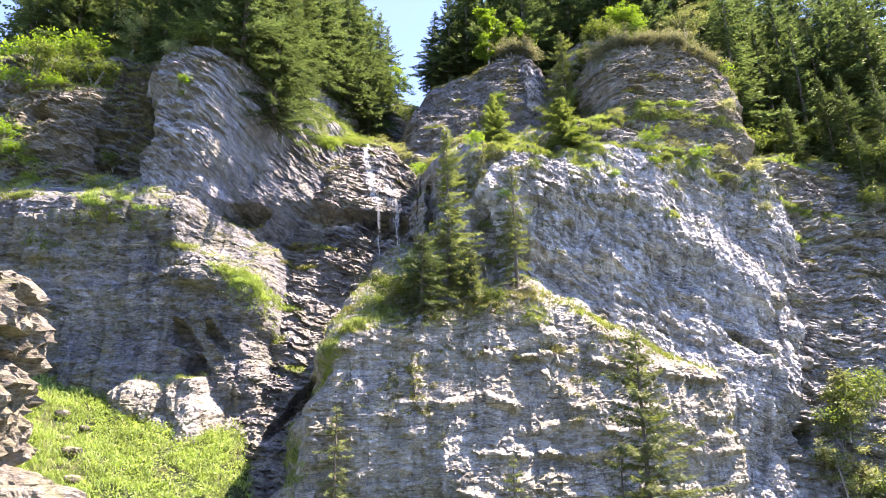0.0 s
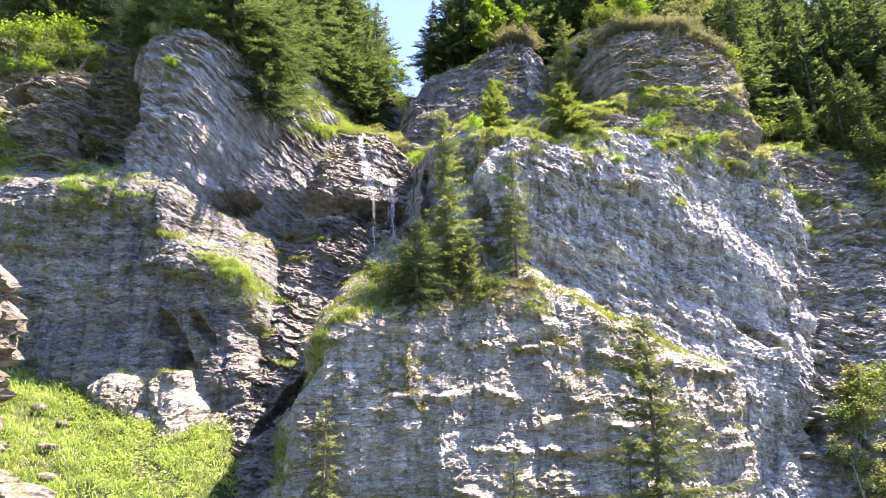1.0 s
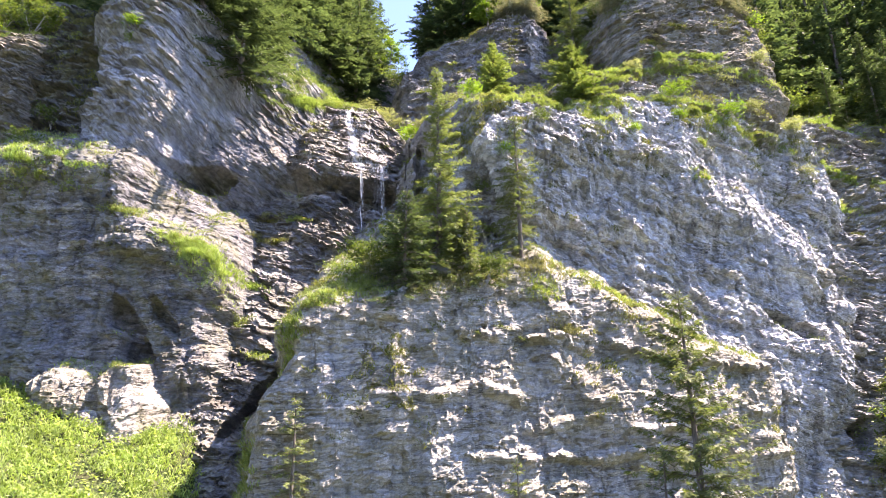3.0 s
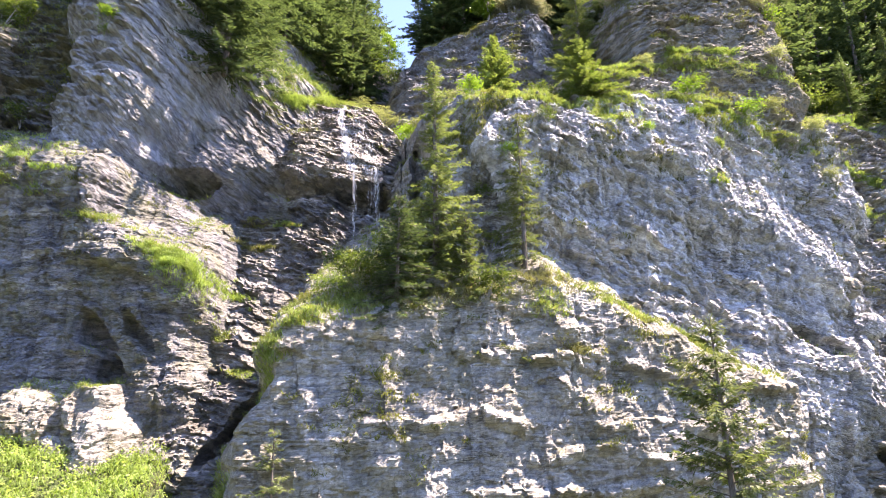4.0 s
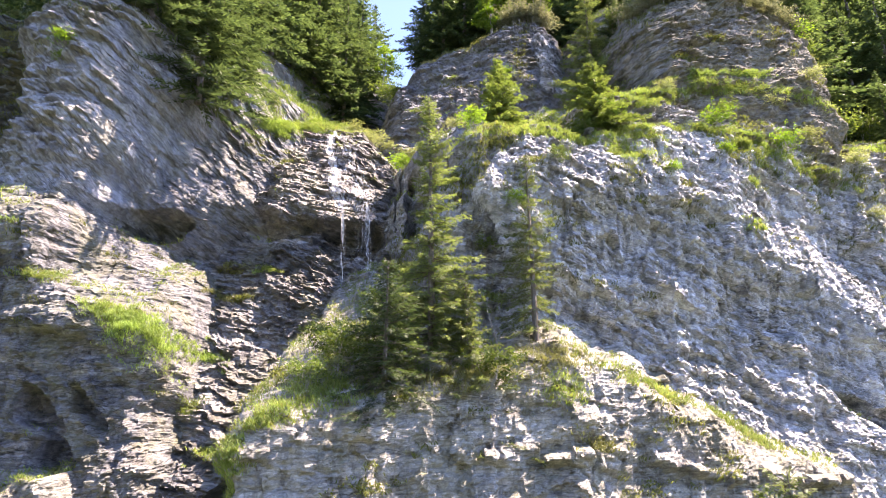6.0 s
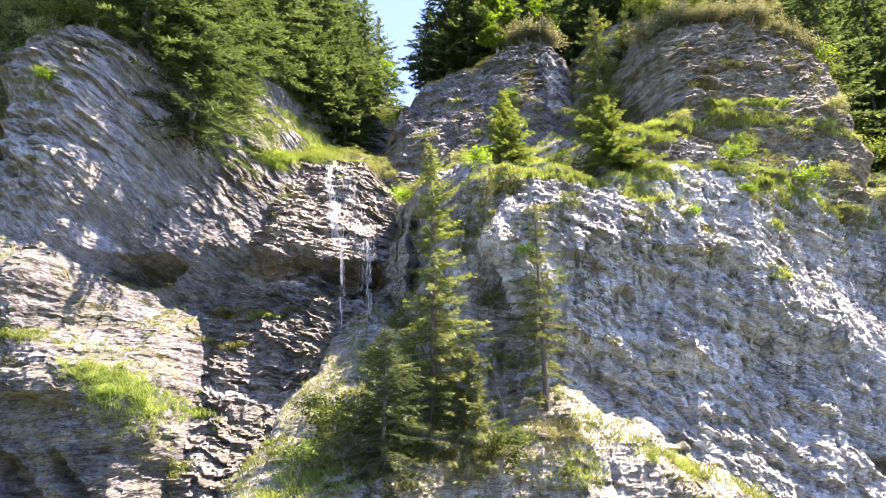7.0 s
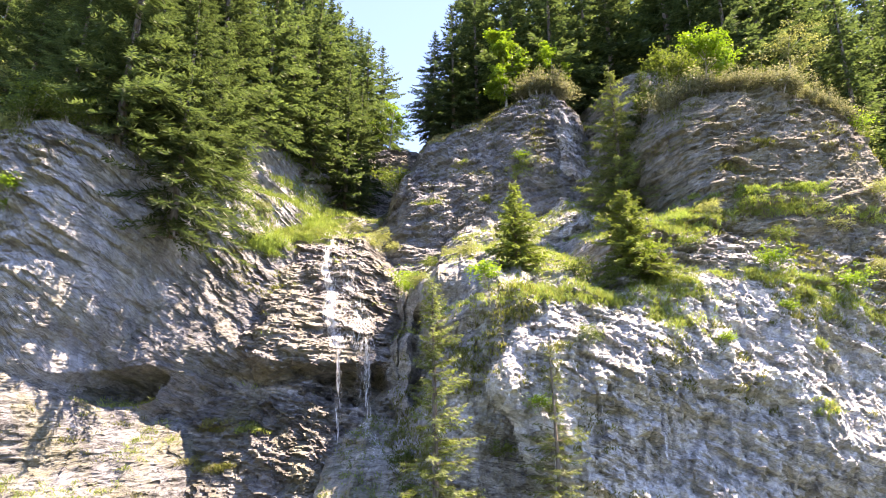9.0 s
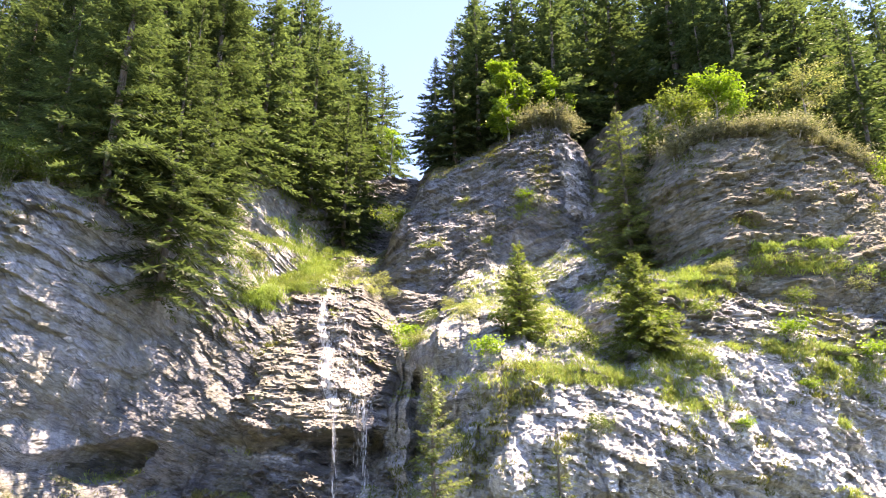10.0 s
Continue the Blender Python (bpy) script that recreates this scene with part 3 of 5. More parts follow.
# ---- loose rocks ----
def rock_mesh(name, sx, sy, sz, seed, mat, layers=0.35, square=3.0, n=70):
    """A weathered block: a rounded box with beds, broken faces and cracks."""
    a, t = np.meshgrid(np.linspace(0, 2 * math.pi, n, endpoint=False), np.linspace(0.02, math.pi - 0.02, n // 2))
    d = np.stack([np.cos(a) * np.sin(t), np.sin(a) * np.sin(t), np.cos(t)], -1)
    r = (np.abs(d) ** square).sum(-1) ** (-1 / square)
    p = d * r[..., None] * (sx, sy, sz)
    round_about = np.arctan2(p[..., 1], p[..., 0]) * 2.2
    k = p[..., 2] / layers + 0.7 * vnoise(round_about + seed, p[..., 2] * 0.3) + seed
    f = np.clip((k - np.floor(k) - 0.85) / 0.15, 0, 1)
    step = vnoise(round_about * 0.8 + seed, np.floor(k) * 3.7) * (1 - f) + vnoise(round_about * 0.8 + seed, (np.floor(k) + 1) * 3.7) * f
    grow = 1 + (0.10 * step + 0.16 * chips(round_about * 0.9 + seed * 3, p[..., 2] * 0.9 + seed) + 0.08 * chips(round_about * 2.5 + seed, p[..., 2] * 2.6) + 0.04 * chips(round_about * 6 + seed, p[..., 2] * 5)) * np.sin(t)
    p = p * np.stack([grow, grow, 1 + 0.08 * vnoise(p[..., 0] * 1.3 + seed, p[..., 1] * 1.3)], -1)
    w, h = n, n // 2
    i = (np.arange(h - 1)[:, None] * w + np.arange(w)[None]).ravel()
    j = (np.arange(h - 1)[:, None] * w + (np.arange(w)[None] + 1) % w).ravel()
    return mesh_of(name, p.reshape(-1, 3), np.stack([i, i + w, j + w, j], 1), mat)


def rock(name, at, size, seed, mat, label, turn=0.0, tilt=0.0, layers=0.35, category="rock", square=3.0):
    ob = new(name, rock_mesh(name, *size, seed, mat, layers, square, 150 if max(size) > 2.4 else 70))
    ob.matrix_basis = pose(*at, tilt, tilt * 0.6, turn)
    return tagged(ob, label, category)


for at, size, seed, tilt in (((-25.0, 32.0, 12.6), (5.0, 3.0, 5.6), 1, 6), ((-21.4, 31.0, 5.0), (4.2, 2.6, 3.6), 2, -5), ((-24.0, 31.6, 14.4), (2.2, 2.0, 1.3), 3, 8), ((-18.3, 30.6, 4.8), (3.1, 2.0, 3.2), 4, 4)):
    rock("outcrop", at, size, seed, ROCK["brown"], "weathered brown layered outcrop beside the grass slope", 12 * seed, tilt, 0.42, "outcrop", 4.5)
rock("boulder", (26.2, 50.4, 18.8), (0.75, 0.7, 0.8), 5, ROCK["pale"], "pale square boulder lodged on the wall", 20, 6)
rock("boulder", (25.4, 50.2, 17.2), (0.9, 0.7, 0.6), 6, ROCK["brown"], "brown boulder among the rubble on the wall", 50, -8)
rock("boulder", (26.6, 50.5, 16.4), (0.7, 0.7, 0.5), 7, ROCK["warm"], "small tan boulder among the rubble on the wall", 80, 5)
rock("boulder", (24.6, 49.8, 21.0), (1.0, 0.8, 0.7), 8, ROCK["warm"], "tan boulder lodged on the wall", 10, 9)
rock("slab", (-15.6, 45.2, 9.9), (2.6, 1.2, 0.9), 9, ROCK["warm"], "smooth tan slab at the head of the grass slope", 8, -6, 0.8)
rock("slab", (-18.4, 44.2, 11.2), (1.5, 0.9, 0.9), 10, ROCK["grey"], "grey slab against the foot of the wall", -20, 5, 0.8)
rock("boulder", (-10.8, 46.6, 8.6), (1.3, 1.0, 0.9), 11, ROCK["grey"], "dark grey boulder in the gully", 30, 10)
rock("boulder", (-10.2, 47.4, 10.2), (1.2, 0.9, 0.7), 12, ROCK["grey"], "dark grey boulder in the gully", 70, -14)
rock("boulder", (-9.3, 47.8, 12.0), (0.9, 0.8, 0.6), 13, ROCK["grey"], "dark grey boulder in the gully", 110, 12)
rock("boulder", (-11.8, 45.4, 7.6), (1.0, 0.9, 0.7), 14, ROCK["grey"], "grey boulder at the gully's mouth", 150, -9)
for k, (x, y, s) in enumerate(((-20.2, 38.6, 0.5), (-21.4, 39.8, 0.4), (-19.2, 37.4, 0.45), (-20.9, 40.9, 0.35), (-22.4, 41.0, 0.45))):
    rock("stone", (x, y, float(hill(np.array(x), np.array(y))) + 0.1), (s, s * 0.8, s * 0.5), 20 + k, ROCK["brown"], "weathered stone lying in the meadow grass", 40 * k, 8)


# ---- trees ----
def tube(points, radii, sides=6):
    """A tapered tube along points: vertices and quads."""
    points, verts, faces = np.asarray(points, float), [], []
    for k, (p, r) in enumerate(zip(points, radii)):
        t = points[min(k + 1, len(points) - 1)] - points[max(k - 1, 0)]
        t = t / np.linalg.norm(t)
        a = np.cross(t, (0.31, 0.95, 0.1))
        a /= np.linalg.norm(a)
        b = np.cross(t, a)
        for s in range(sides):
            f = 2 * math.pi * s / sides
            verts.append(p + r * (math.cos(f) * a + math.sin(f) * b))
    for k in range(len(points) - 1):
        for s in range(sides):
            n = (s + 1) % sides
            faces.append((k * sides + s, k * sides + n, (k + 1) * sides + n, (k + 1) * sides + s))
    return verts, faces


def join_tubes(tubes):
    verts, faces = [], []
    for v, f in tubes:
        faces += [tuple(i + len(verts) for i in q) for q in f]
        verts += list(v)
    return verts, faces


def blades(base, way, length, width, side):
    """Diamond leaves: arrays of base points, directions, lengths, widths and side vectors."""
    length, width = length[:, None], width[:, None]
    a, c = base, base + way * length
    mid = base + way * length * 0.45
    v = np.stack([a, mid + side * width * 0.5, c, mid - side * width * 0.5], 1).reshape(-1, 3)
    return v, np.arange(len(v)).reshape(-1, 4)


def unit(v):
    return v / np.maximum(np.linalg.norm(v, axis=-1, keepdims=True), 1e-9)


def spruce_meshes(height, radius, seed, needles, bare=0.06, step=0.13, spacing=0.36, thin=1.0, wide=0.13, fine=True):
    """Trunk with dead branch stubs, and a crown of drooping boughs set with needle sprays."""
    rng = np.random.RandomState(seed)
    zs = np.linspace(0, 1, 9)
    lean = rng.uniform(-0.02, 0.02, 2) * height
    r0 = 0.011 * height + 0.03
    axis = lambda h: np.array([lean[0] * h * h, lean[1] * h * h, height * h])
    tubes = [tube([axis(h) for h in zs], [r0 * (1 - h) ** 0.8 + 0.012 for h in zs], 7)]
    base, way, length, width, side = [], [], [], [], []
    h, turn = bare, rng.uniform(0, 6.28)
    bulge = rng.uniform(0, 6.28, 3)
    while h < 0.985:
        for _ in range(rng.randint(4, 7)):
            turn += 2.4 + rng.uniform(-0.4, 0.4)
            gap = rng.rand()
            L = radius * ((1 - h) ** 0.8) * rng.uniform(0.55, 1.2) * min(1, 0.75 + 2 * (h - bare)) + 0.15
            L *= 1 + 0.22 * math.sin(turn + bulge[0] + 5 * h) + 0.16 * math.sin(13 * h + bulge[1]) + 0.10 * math.sin(2 * turn + 23 * h + bulge[2])
            if gap > thin:
                continue
            el = radians(-22 + 62 * h + rng.uniform(-9, 9))
            out = np.array([math.cos(turn), math.sin(turn), 0])
            across = np.array([-out[1], out[0], 0])
            root = axis(h + rng.uniform(-0.01, 0.01))
            n = max(3, int(L / step))
            f = np.linspace(0.12, 1, n)
            pts = root + (f * L)[:, None] * out * math.cos(el)
            pts[:, 2] += f * L * math.sin(el) - 0.30 * L * f ** 2 + 0.18 * L * f ** 4
            if fine:
                tubes.append(tube([root, pts[n // 2], pts[-1]], [0.012 + 0.008 * L, 0.010, 0.004], 3))
            for sgn in (-1, 1, 0):
                m = n if sgn else max(2, n // 2)
                p = pts if sgn else pts[:: 2][:m]
                ff = f if sgn else f[:: 2][:m]
                p = p + rng.uniform(-0.05, 0.05, p.shape)
                w = out[None] * rng.uniform(0.45, 0.95, (len(p), 1)) + sgn * across[None] * rng.uniform(0.5, 1.0, (len(p), 1))
                w[:, 2] += rng.uniform(-0.65, 0.12, len(p)) if sgn else rng.uniform(-0.9, 0.5, len(p))
                base.append(p)
                way.append(unit(w))
                length.append(((0.13 if fine else 0.17) * L * (1 - ff) ** 0.6 + 0.16) * rng.uniform(0.65, 1.25, len(p)))
                width.append(wide * rng.uniform(0.6, 1.3, len(p)))
                sd = np.cross(unit(w), rng.normal(0, 0.35, (len(p), 3)) + (0, 0, 1))
                side.append(unit(sd))
        h += spacing / height * rng.uniform(0.75, 1.25)
    top = axis(1.0)
    base.append(np.repeat(top[None] - (0, 0, 0.25), 8, 0))
    w = rng.normal(0, 0.35, (8, 3)) + (0, 0, 1)
    way.append(unit(w))
    length.append(rng.uniform(0.2, 0.5, 8))
    width.append(np.full(8, 0.06))
    side.append(unit(np.cross(w, rng.normal(0, 1, (8, 3)))))
    base, way, length, width, side = (np.concatenate(a) for a in (base, way, length, width, side))
    # each spray: a twig set with narrow needle blades on both sides
    if fine:
        tri = [blades(base, way, length, width * 0.35, side)]
        for at, sgn, spread, share in ((0.15, 1, 1.0, 0.55), (0.3, -1, 1.0, 0.5), (0.5, 1, 0.8, 0.42), (0.62, -1, 0.8, 0.36)):
            tri.append(blades(base + way * length[:, None] * at, unit(way + sgn * spread * side + rng.normal(0, 0.18, way.shape)), length * share, width * 0.27, side))
    else:
        tri = [blades(base, way, length, width, side)]
    v = np.concatenate([t[0] for t in tri])
    f = np.arange(len(v)).reshape(-1, 4)
    return mesh_of("trunk", *join_tubes(tubes), BARK, True), mesh_of("crown", v, f, needles)


def leafy_meshes(height, spread, seed, leaves, leaf=0.16, count=2600, stems=1, bark=None, low=0.3):
    """A broadleaf tree or shrub: stems, limbs and many separate leaves in uneven clumps."""
    rng = np.random.RandomState(seed)
    tubes, tips = [], []
    for s in range(stems):
        a = rng.uniform(0, 6.28)
        tilt = rng.uniform(0.05, 0.15) if stems == 1 else rng.uniform(0.15, 0.5)
        d = np.array([math.cos(a) * tilt, math.sin(a) * tilt, 1.0])
        r = (0.014 * height + 0.02) / stems ** 0.5
        pts = [d * height * f * (1 if stems == 1 else 0.8) + rng.normal(0, 0.02 * height, 3) * f for f in (0, 0.3, 0.6, 0.9)]
        tubes.append(tube(pts, [r, r * 0.8, r * 0.5, r * 0.15], 6))
        for k in range(int(9 if stems == 1 else 5)):
            f = rng.uniform(low, 0.92)
            root = np.array([np.interp(f, (0, 0.3, 0.6, 0.9), [p[i] for p in pts]) for i in range(3)])
            t = rng.uniform(0, 6.28)
            L = spread * rng.uniform(0.55, 1.05) * math.sin(math.pi * min(1, 0.25 + 0.75 * f) ** 1.2 * 0.95 + 0.1)
            L = max(L, 0.25 * spread)
            end = root + np.array([math.cos(t) * L, math.sin(t) * L, L * rng.uniform(0.2, 0.8)])
            bend = (root + end) / 2 + rng.normal(0, 0.08 * L, 3)
            tubes.append(tube([root, bend, end], [r * 0.35, r * 0.2, 0.006], 4))
            tips += [(end, 0.45 * spread), (bend, 0.35 * spread)]
        tips.append((np.array(pts[-1]), 0.4 * spread))
    base = []
    per = max(8, count // len(tips))
    for c, size in tips:
        for _ in range(4):
            cc = c + rng.normal(0, 0.35 * size, 3)
            base.append(cc + rng.normal(0, 0.17 * size, (per // 4 + 1, 3)) * (1.2, 1.2, 0.7))
    base = np.concatenate(base)
    base = base[base[:, 2] > 0.05]
    n = len(base)
    way = unit(rng.normal(0, 1, (n, 3)) * (1, 1, 0.5) + (0, 0, -0.2))
    side = unit(np.cross(way, rng.normal(0, 0.5, (n, 3)) + (0, 0, 1)))
    v, f = blades(base, way, leaf * rng.uniform(0.6, 1.3, n), 0.62 * leaf * rng.uniform(0.7, 1.2, n), side)
    return mesh_of("trunk" if stems == 1 else "stem", *join_tubes(tubes), bark or BARK_PALE, True), mesh_of("foliage", v, f, leaves)


def plant(name, meshes, at, label, category, turn=0.0, scale=1.0, group=""):
    ob = new(name)
    tagged(ob, label, category, group)
    ob.matrix_basis = pose(*at, 0, 0, turn) @ Matrix.Scale(scale, 4)
    for me in meshes:
        part(me.name.split(".")[0], me, ob)
    return ob


# spruces that stand alone
def on_hill(x, y, sink=0.1):
    """The top of the ground or of the rock at (x, y)."""
    column = GD[:, int(np.clip(round((x - X0) / STEP), 0, GD.shape[1] - 1))]
    solid = np.nonzero(column < y)[0]
    rock = GZ[solid[-1], 0] if len(solid) else 0.0
    return (x, y, max(float(hill(np.array(x), np.array(y))), rock) - sink)


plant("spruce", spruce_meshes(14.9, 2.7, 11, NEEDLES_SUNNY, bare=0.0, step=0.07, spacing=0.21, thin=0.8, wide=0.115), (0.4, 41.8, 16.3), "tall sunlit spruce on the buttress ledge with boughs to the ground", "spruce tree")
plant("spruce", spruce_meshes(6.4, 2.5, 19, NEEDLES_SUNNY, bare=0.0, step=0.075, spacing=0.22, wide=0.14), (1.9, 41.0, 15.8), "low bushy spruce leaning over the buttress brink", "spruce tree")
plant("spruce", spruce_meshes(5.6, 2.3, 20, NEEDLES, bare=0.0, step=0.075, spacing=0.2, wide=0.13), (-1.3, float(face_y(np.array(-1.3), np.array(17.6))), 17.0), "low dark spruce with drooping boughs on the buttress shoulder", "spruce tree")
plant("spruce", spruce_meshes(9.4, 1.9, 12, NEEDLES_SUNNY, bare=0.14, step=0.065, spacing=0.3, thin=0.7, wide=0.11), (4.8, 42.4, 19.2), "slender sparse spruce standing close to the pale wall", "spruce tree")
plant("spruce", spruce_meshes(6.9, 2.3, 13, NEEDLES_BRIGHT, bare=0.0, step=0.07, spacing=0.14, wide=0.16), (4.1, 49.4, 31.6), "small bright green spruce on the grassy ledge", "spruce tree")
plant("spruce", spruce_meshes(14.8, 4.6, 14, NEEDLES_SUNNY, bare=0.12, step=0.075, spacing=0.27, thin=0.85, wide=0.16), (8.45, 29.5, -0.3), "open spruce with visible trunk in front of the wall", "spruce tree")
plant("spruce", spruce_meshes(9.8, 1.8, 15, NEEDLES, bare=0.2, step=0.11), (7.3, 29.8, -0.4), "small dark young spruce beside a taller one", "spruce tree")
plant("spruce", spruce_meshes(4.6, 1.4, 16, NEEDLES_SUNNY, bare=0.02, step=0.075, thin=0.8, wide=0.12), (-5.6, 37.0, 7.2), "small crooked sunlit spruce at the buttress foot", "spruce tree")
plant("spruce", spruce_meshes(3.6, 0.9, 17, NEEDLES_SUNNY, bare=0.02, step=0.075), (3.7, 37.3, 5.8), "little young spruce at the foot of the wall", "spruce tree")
plant("spruce", spruce_meshes(4.8, 2.4, 18, NEEDLES_BRIGHT, bare=0.0, step=0.07, spacing=0.13, wide=0.16), (9.6, 48.4, 32.9), "bushy young spruce at the terrace edge", "spruce tree")

# the wood above the rim: full crowns along the edge, plainer ones behind
NEAR = [spruce_meshes(h, r, s, NEEDLES, bare=0.02, step=0.12, spacing=0.28, wide=0.115, fine=False) for h, r, s in
        ((18, 4.2, 31), (20, 4.4, 32), (16, 4.0, 33), (22, 4.6, 34))]
FAR = [spruce_meshes(h, r, s, NEEDLES, bare=0.03, step=0.2, spacing=0.48, wide=0.24, fine=False) for h, r, s in
       ((17, 4.8, 35), (20, 5.1, 36), (22, 5.3, 37))]


def forest():
    rng = np.random.RandomState(5)
    spots = []

    def tree(x, y, scale=1.0, near=True, z=None):
        kinds = NEAR if near and y < 60 else FAR
        at = on_hill(x, y, 0.3) if z is None else (x, y, z)
        plant("spruce", kinds[rng.randint(len(kinds))], at, "dark green spruce in the wood above the cliff", "spruce tree", rng.uniform(0, 360), scale * rng.uniform(0.85, 1.1), "wood above the cliff")
        spots.append((x, y))

    # on the wooded brink left of the waterfall
    for x, y, s in ((-15.2, 57.0, 0.95), (-13.9, 63.5, 0.95), (-17.8, 56.0, 0.95), (-15.0, 60.5, 0.95), (-11.4, 69.5, 0.92), (-18.6, 55.0, 0.9), (-12.8, 66.5, 1.0), (-8.7, 71.0, 0.74), (-7.9, 73.5, 0.7),
                    (-22.0, 58.5, 0.9), (-16.8, 61.0, 1.0), (-26.0, 58.5, 0.9), (-30.0, 59.5, 0.9), (-34.0, 60.0, 0.9), (-20.0, 63.0, 1.0), (-24.5, 64.0, 1.0), (-9.4, 86.0, 0.8),
                    (-29.5, 56.0, 0.75), (-33.0, 57.0, 0.85), (-37.5, 58.0, 0.95), (-41.0, 57.0, 1.0), (-44.0, 60.0, 1.1), (-39.0, 62.0, 1.1), (-27.0, 62.5, 1.1), (-31.5, 64.0, 1.15), (-36.0, 66.0, 1.2), (-17.0, 51.6, 0.75), (-20.0, 51.8, 0.8), (-22.8, 52.2, 0.9), (-25.6, 53.0, 0.9), (-14.8, 52.2, 0.7)):
        tree(x, y, s)
    # on the steep flank between the pillar and the waterfall
    for x, y, z, s in ((-14.2, 50.4, 36.2, 1.12), (-14.2, 54.6, 37.4, 0.95), (-16.6, 47.9, 40.4, 0.9), (-19.6, 48.2, 41.4, 0.8), (-14.6, 57.6, 39.0, 0.85), (37.0, 54.6, 31.5, 0.42), (39.4, 54.8, 29.5, 0.5), (36.4, 57.0, 36.4, 0.5), (38.6, 57.6, 36.0, 0.6), (33.6, 58.6, 37.4, 0.45), (41.0, 56.5, 33.0, 0.6)):
        tree(x, y, s, True, z)
    # behind the crags
    for x, y, s in ((0.8, 72.0, 0.68), (3.0, 73.0, 0.85), (-1.2, 76.0, 0.55), (6.6, 74.0, 0.95), (10.2, 73.0, 0.95), (21.6, 67.0, 0.8), (22.8, 63.5, 1.0), (26.0, 64.5, 1.0),
                    (29.2, 65.5, 1.0), (32.0, 65.0, 1.0), (35.0, 63.5, 1.0), (38.0, 63.0, 1.0), (41.0, 64.5, 1.0), (44.0, 66.0, 1.15), (36.5, 67.5, 1.15), (40.0, 69.0, 1.2), (44.5, 71.0, 1.25), (27.5, 68.5, 1.3), (31.0, 70.5, 1.4), (26.0, 73.0, 1.3), (30.5, 75.0, 1.35), (35.0, 75.0, 1.4), (39.5, 76.0, 1.4), (22.0, 74.0, 1.25), (47.0, 77.0, 1.4), (48.0, 68.0, 1.2), (33.0, 69.0, 1.1), (29.0, 70.0, 1.1), (-37.0, 58.0, 0.9), (-28.0, 57.0, 0.8)):
        tree(x, y, s)
    for _ in range(2500):
        x, y = rng.uniform(-44, 62), rng.uniform(58, 104)
        if -10.5 + 0.04 * (y - 64) < x < 1.5 or (y < 95 and x < 0 and x > -11):
            continue
        if float(hill(np.array(x), np.array(y))) < 39 or (10 < x < 30 and y < 64) or (10.5 < x < 20 and y < 76):
            continue
        if min(math.hypot(x - a, y - b) for a, b in spots) > 3.0 and len(spots) < 200:
            tree(x, y, 1.15 if x > 14 else 1.0, near=False)


forest()


# ---- grass ----
def tufts(name, base, mat, label, length=0.28, per=7, width=0.026, out=0.5, seed=1, spread=0.10):
    """Tufts of bent blades at the base points, leaning out from the rock and over the brink."""
    rng = np.random.RandomState(seed)
    base = np.repeat(np.asarray(base, float), per, 0)
    n = len(base)
    base = base + rng.normal(0, spread, (n, 3)) * (1, 1, 0.3)
    a = rng.uniform(0, 6.283, n)
    way = np.stack([np.cos(a) * 0.55, np.sin(a) * 0.45 - out * rng.uniform(0.2, 1, n), rng.uniform(0.5, 1.2, n)], 1)
    way = unit(way)
    L = (length * rng.uniform(0.5, 1.35, n))[:, None]
    side = unit(np.cross(way, rng.normal(0, 1, (n, 3)))) * width * rng.uniform(0.6, 1.3, n)[:, None]
    mid = base + way * L * 0.55
    droop = unit(way * (1, 1, 0.1) + (0, 0, -0.35))
    tip = mid + droop * L * 0.5
    v = np.stack([base - side * 0.5, base + side * 0.5, mid + side * 0.45, mid - side * 0.45, tip], 1).reshape(-1, 3)
    i = np.arange(n) * 5
    tri = np.concatenate([np.stack([i, i + 1, i + 2], 1), np.stack([i, i + 2, i + 3], 1), np.stack([i + 3, i + 2, i + 4], 1)])
    return tagged(new(name, mesh_of(name, v, tri, mat)), label, "grass", kind="stuff")


def on_face(x, z):
    return np.stack([x, face_y(x, z) + 0.05, z], 1)


def ledge_grass():
    """Grass wherever the rock lies flat enough to hold soil."""
    rng = np.random.RandomState(3)
    soft_d = cliff(GX[::2, ::2], GZ[::2, ::2], False)[0]
    dz, dx = np.gradient(soft_d, 2 * STEP)
    flat = np.maximum(dz, 0) / np.sqrt(1 + dx * dx + dz * dz)
    gx, gz, who = GX[::2, ::2], GZ[::2, ::2], WHO[::2, ::2]
    want = np.clip((flat - 0.56) / 0.2, 0, 1) * np.clip(0.6 + 1.2 * fbm(gx * 0.45, gz * 0.45, 3), 0, 1)
    want = want * (GD[::2, ::2] < 75)
    # twigs of grass need more points where the ledge runs back from the brink
    number = rng.poisson(want * np.sqrt(1 + dz * dz) * 0.48)
    for k, m in enumerate(MASSES):
        if m["name"] in ("waterfall_apron", "back_wall") or m["sheet"]:
            continue
        pick = (who == k) & (number > 0)
        if pick.sum() < 20:
            continue
        x = np.repeat(gx[pick], number[pick])
        z = np.repeat(gz[pick], number[pick])
        x, z = x + rng.uniform(-0.14, 0.14, len(x)), z + rng.uniform(-0.1, 0.1, len(x))
        dry, olive = m["name"] == "back_pinnacle", m["name"] == "right_knob"
        tufts("ledge_grass", on_face(x, z), GRASS_DRY if dry else GRASS_OLIVE if olive else GRASS, "dry pale grass on the crag's brow" if dry else "olive-green heath on the crag's brow" if olive else "bright green grass on the rock ledges", seed=k)


ledge_grass()


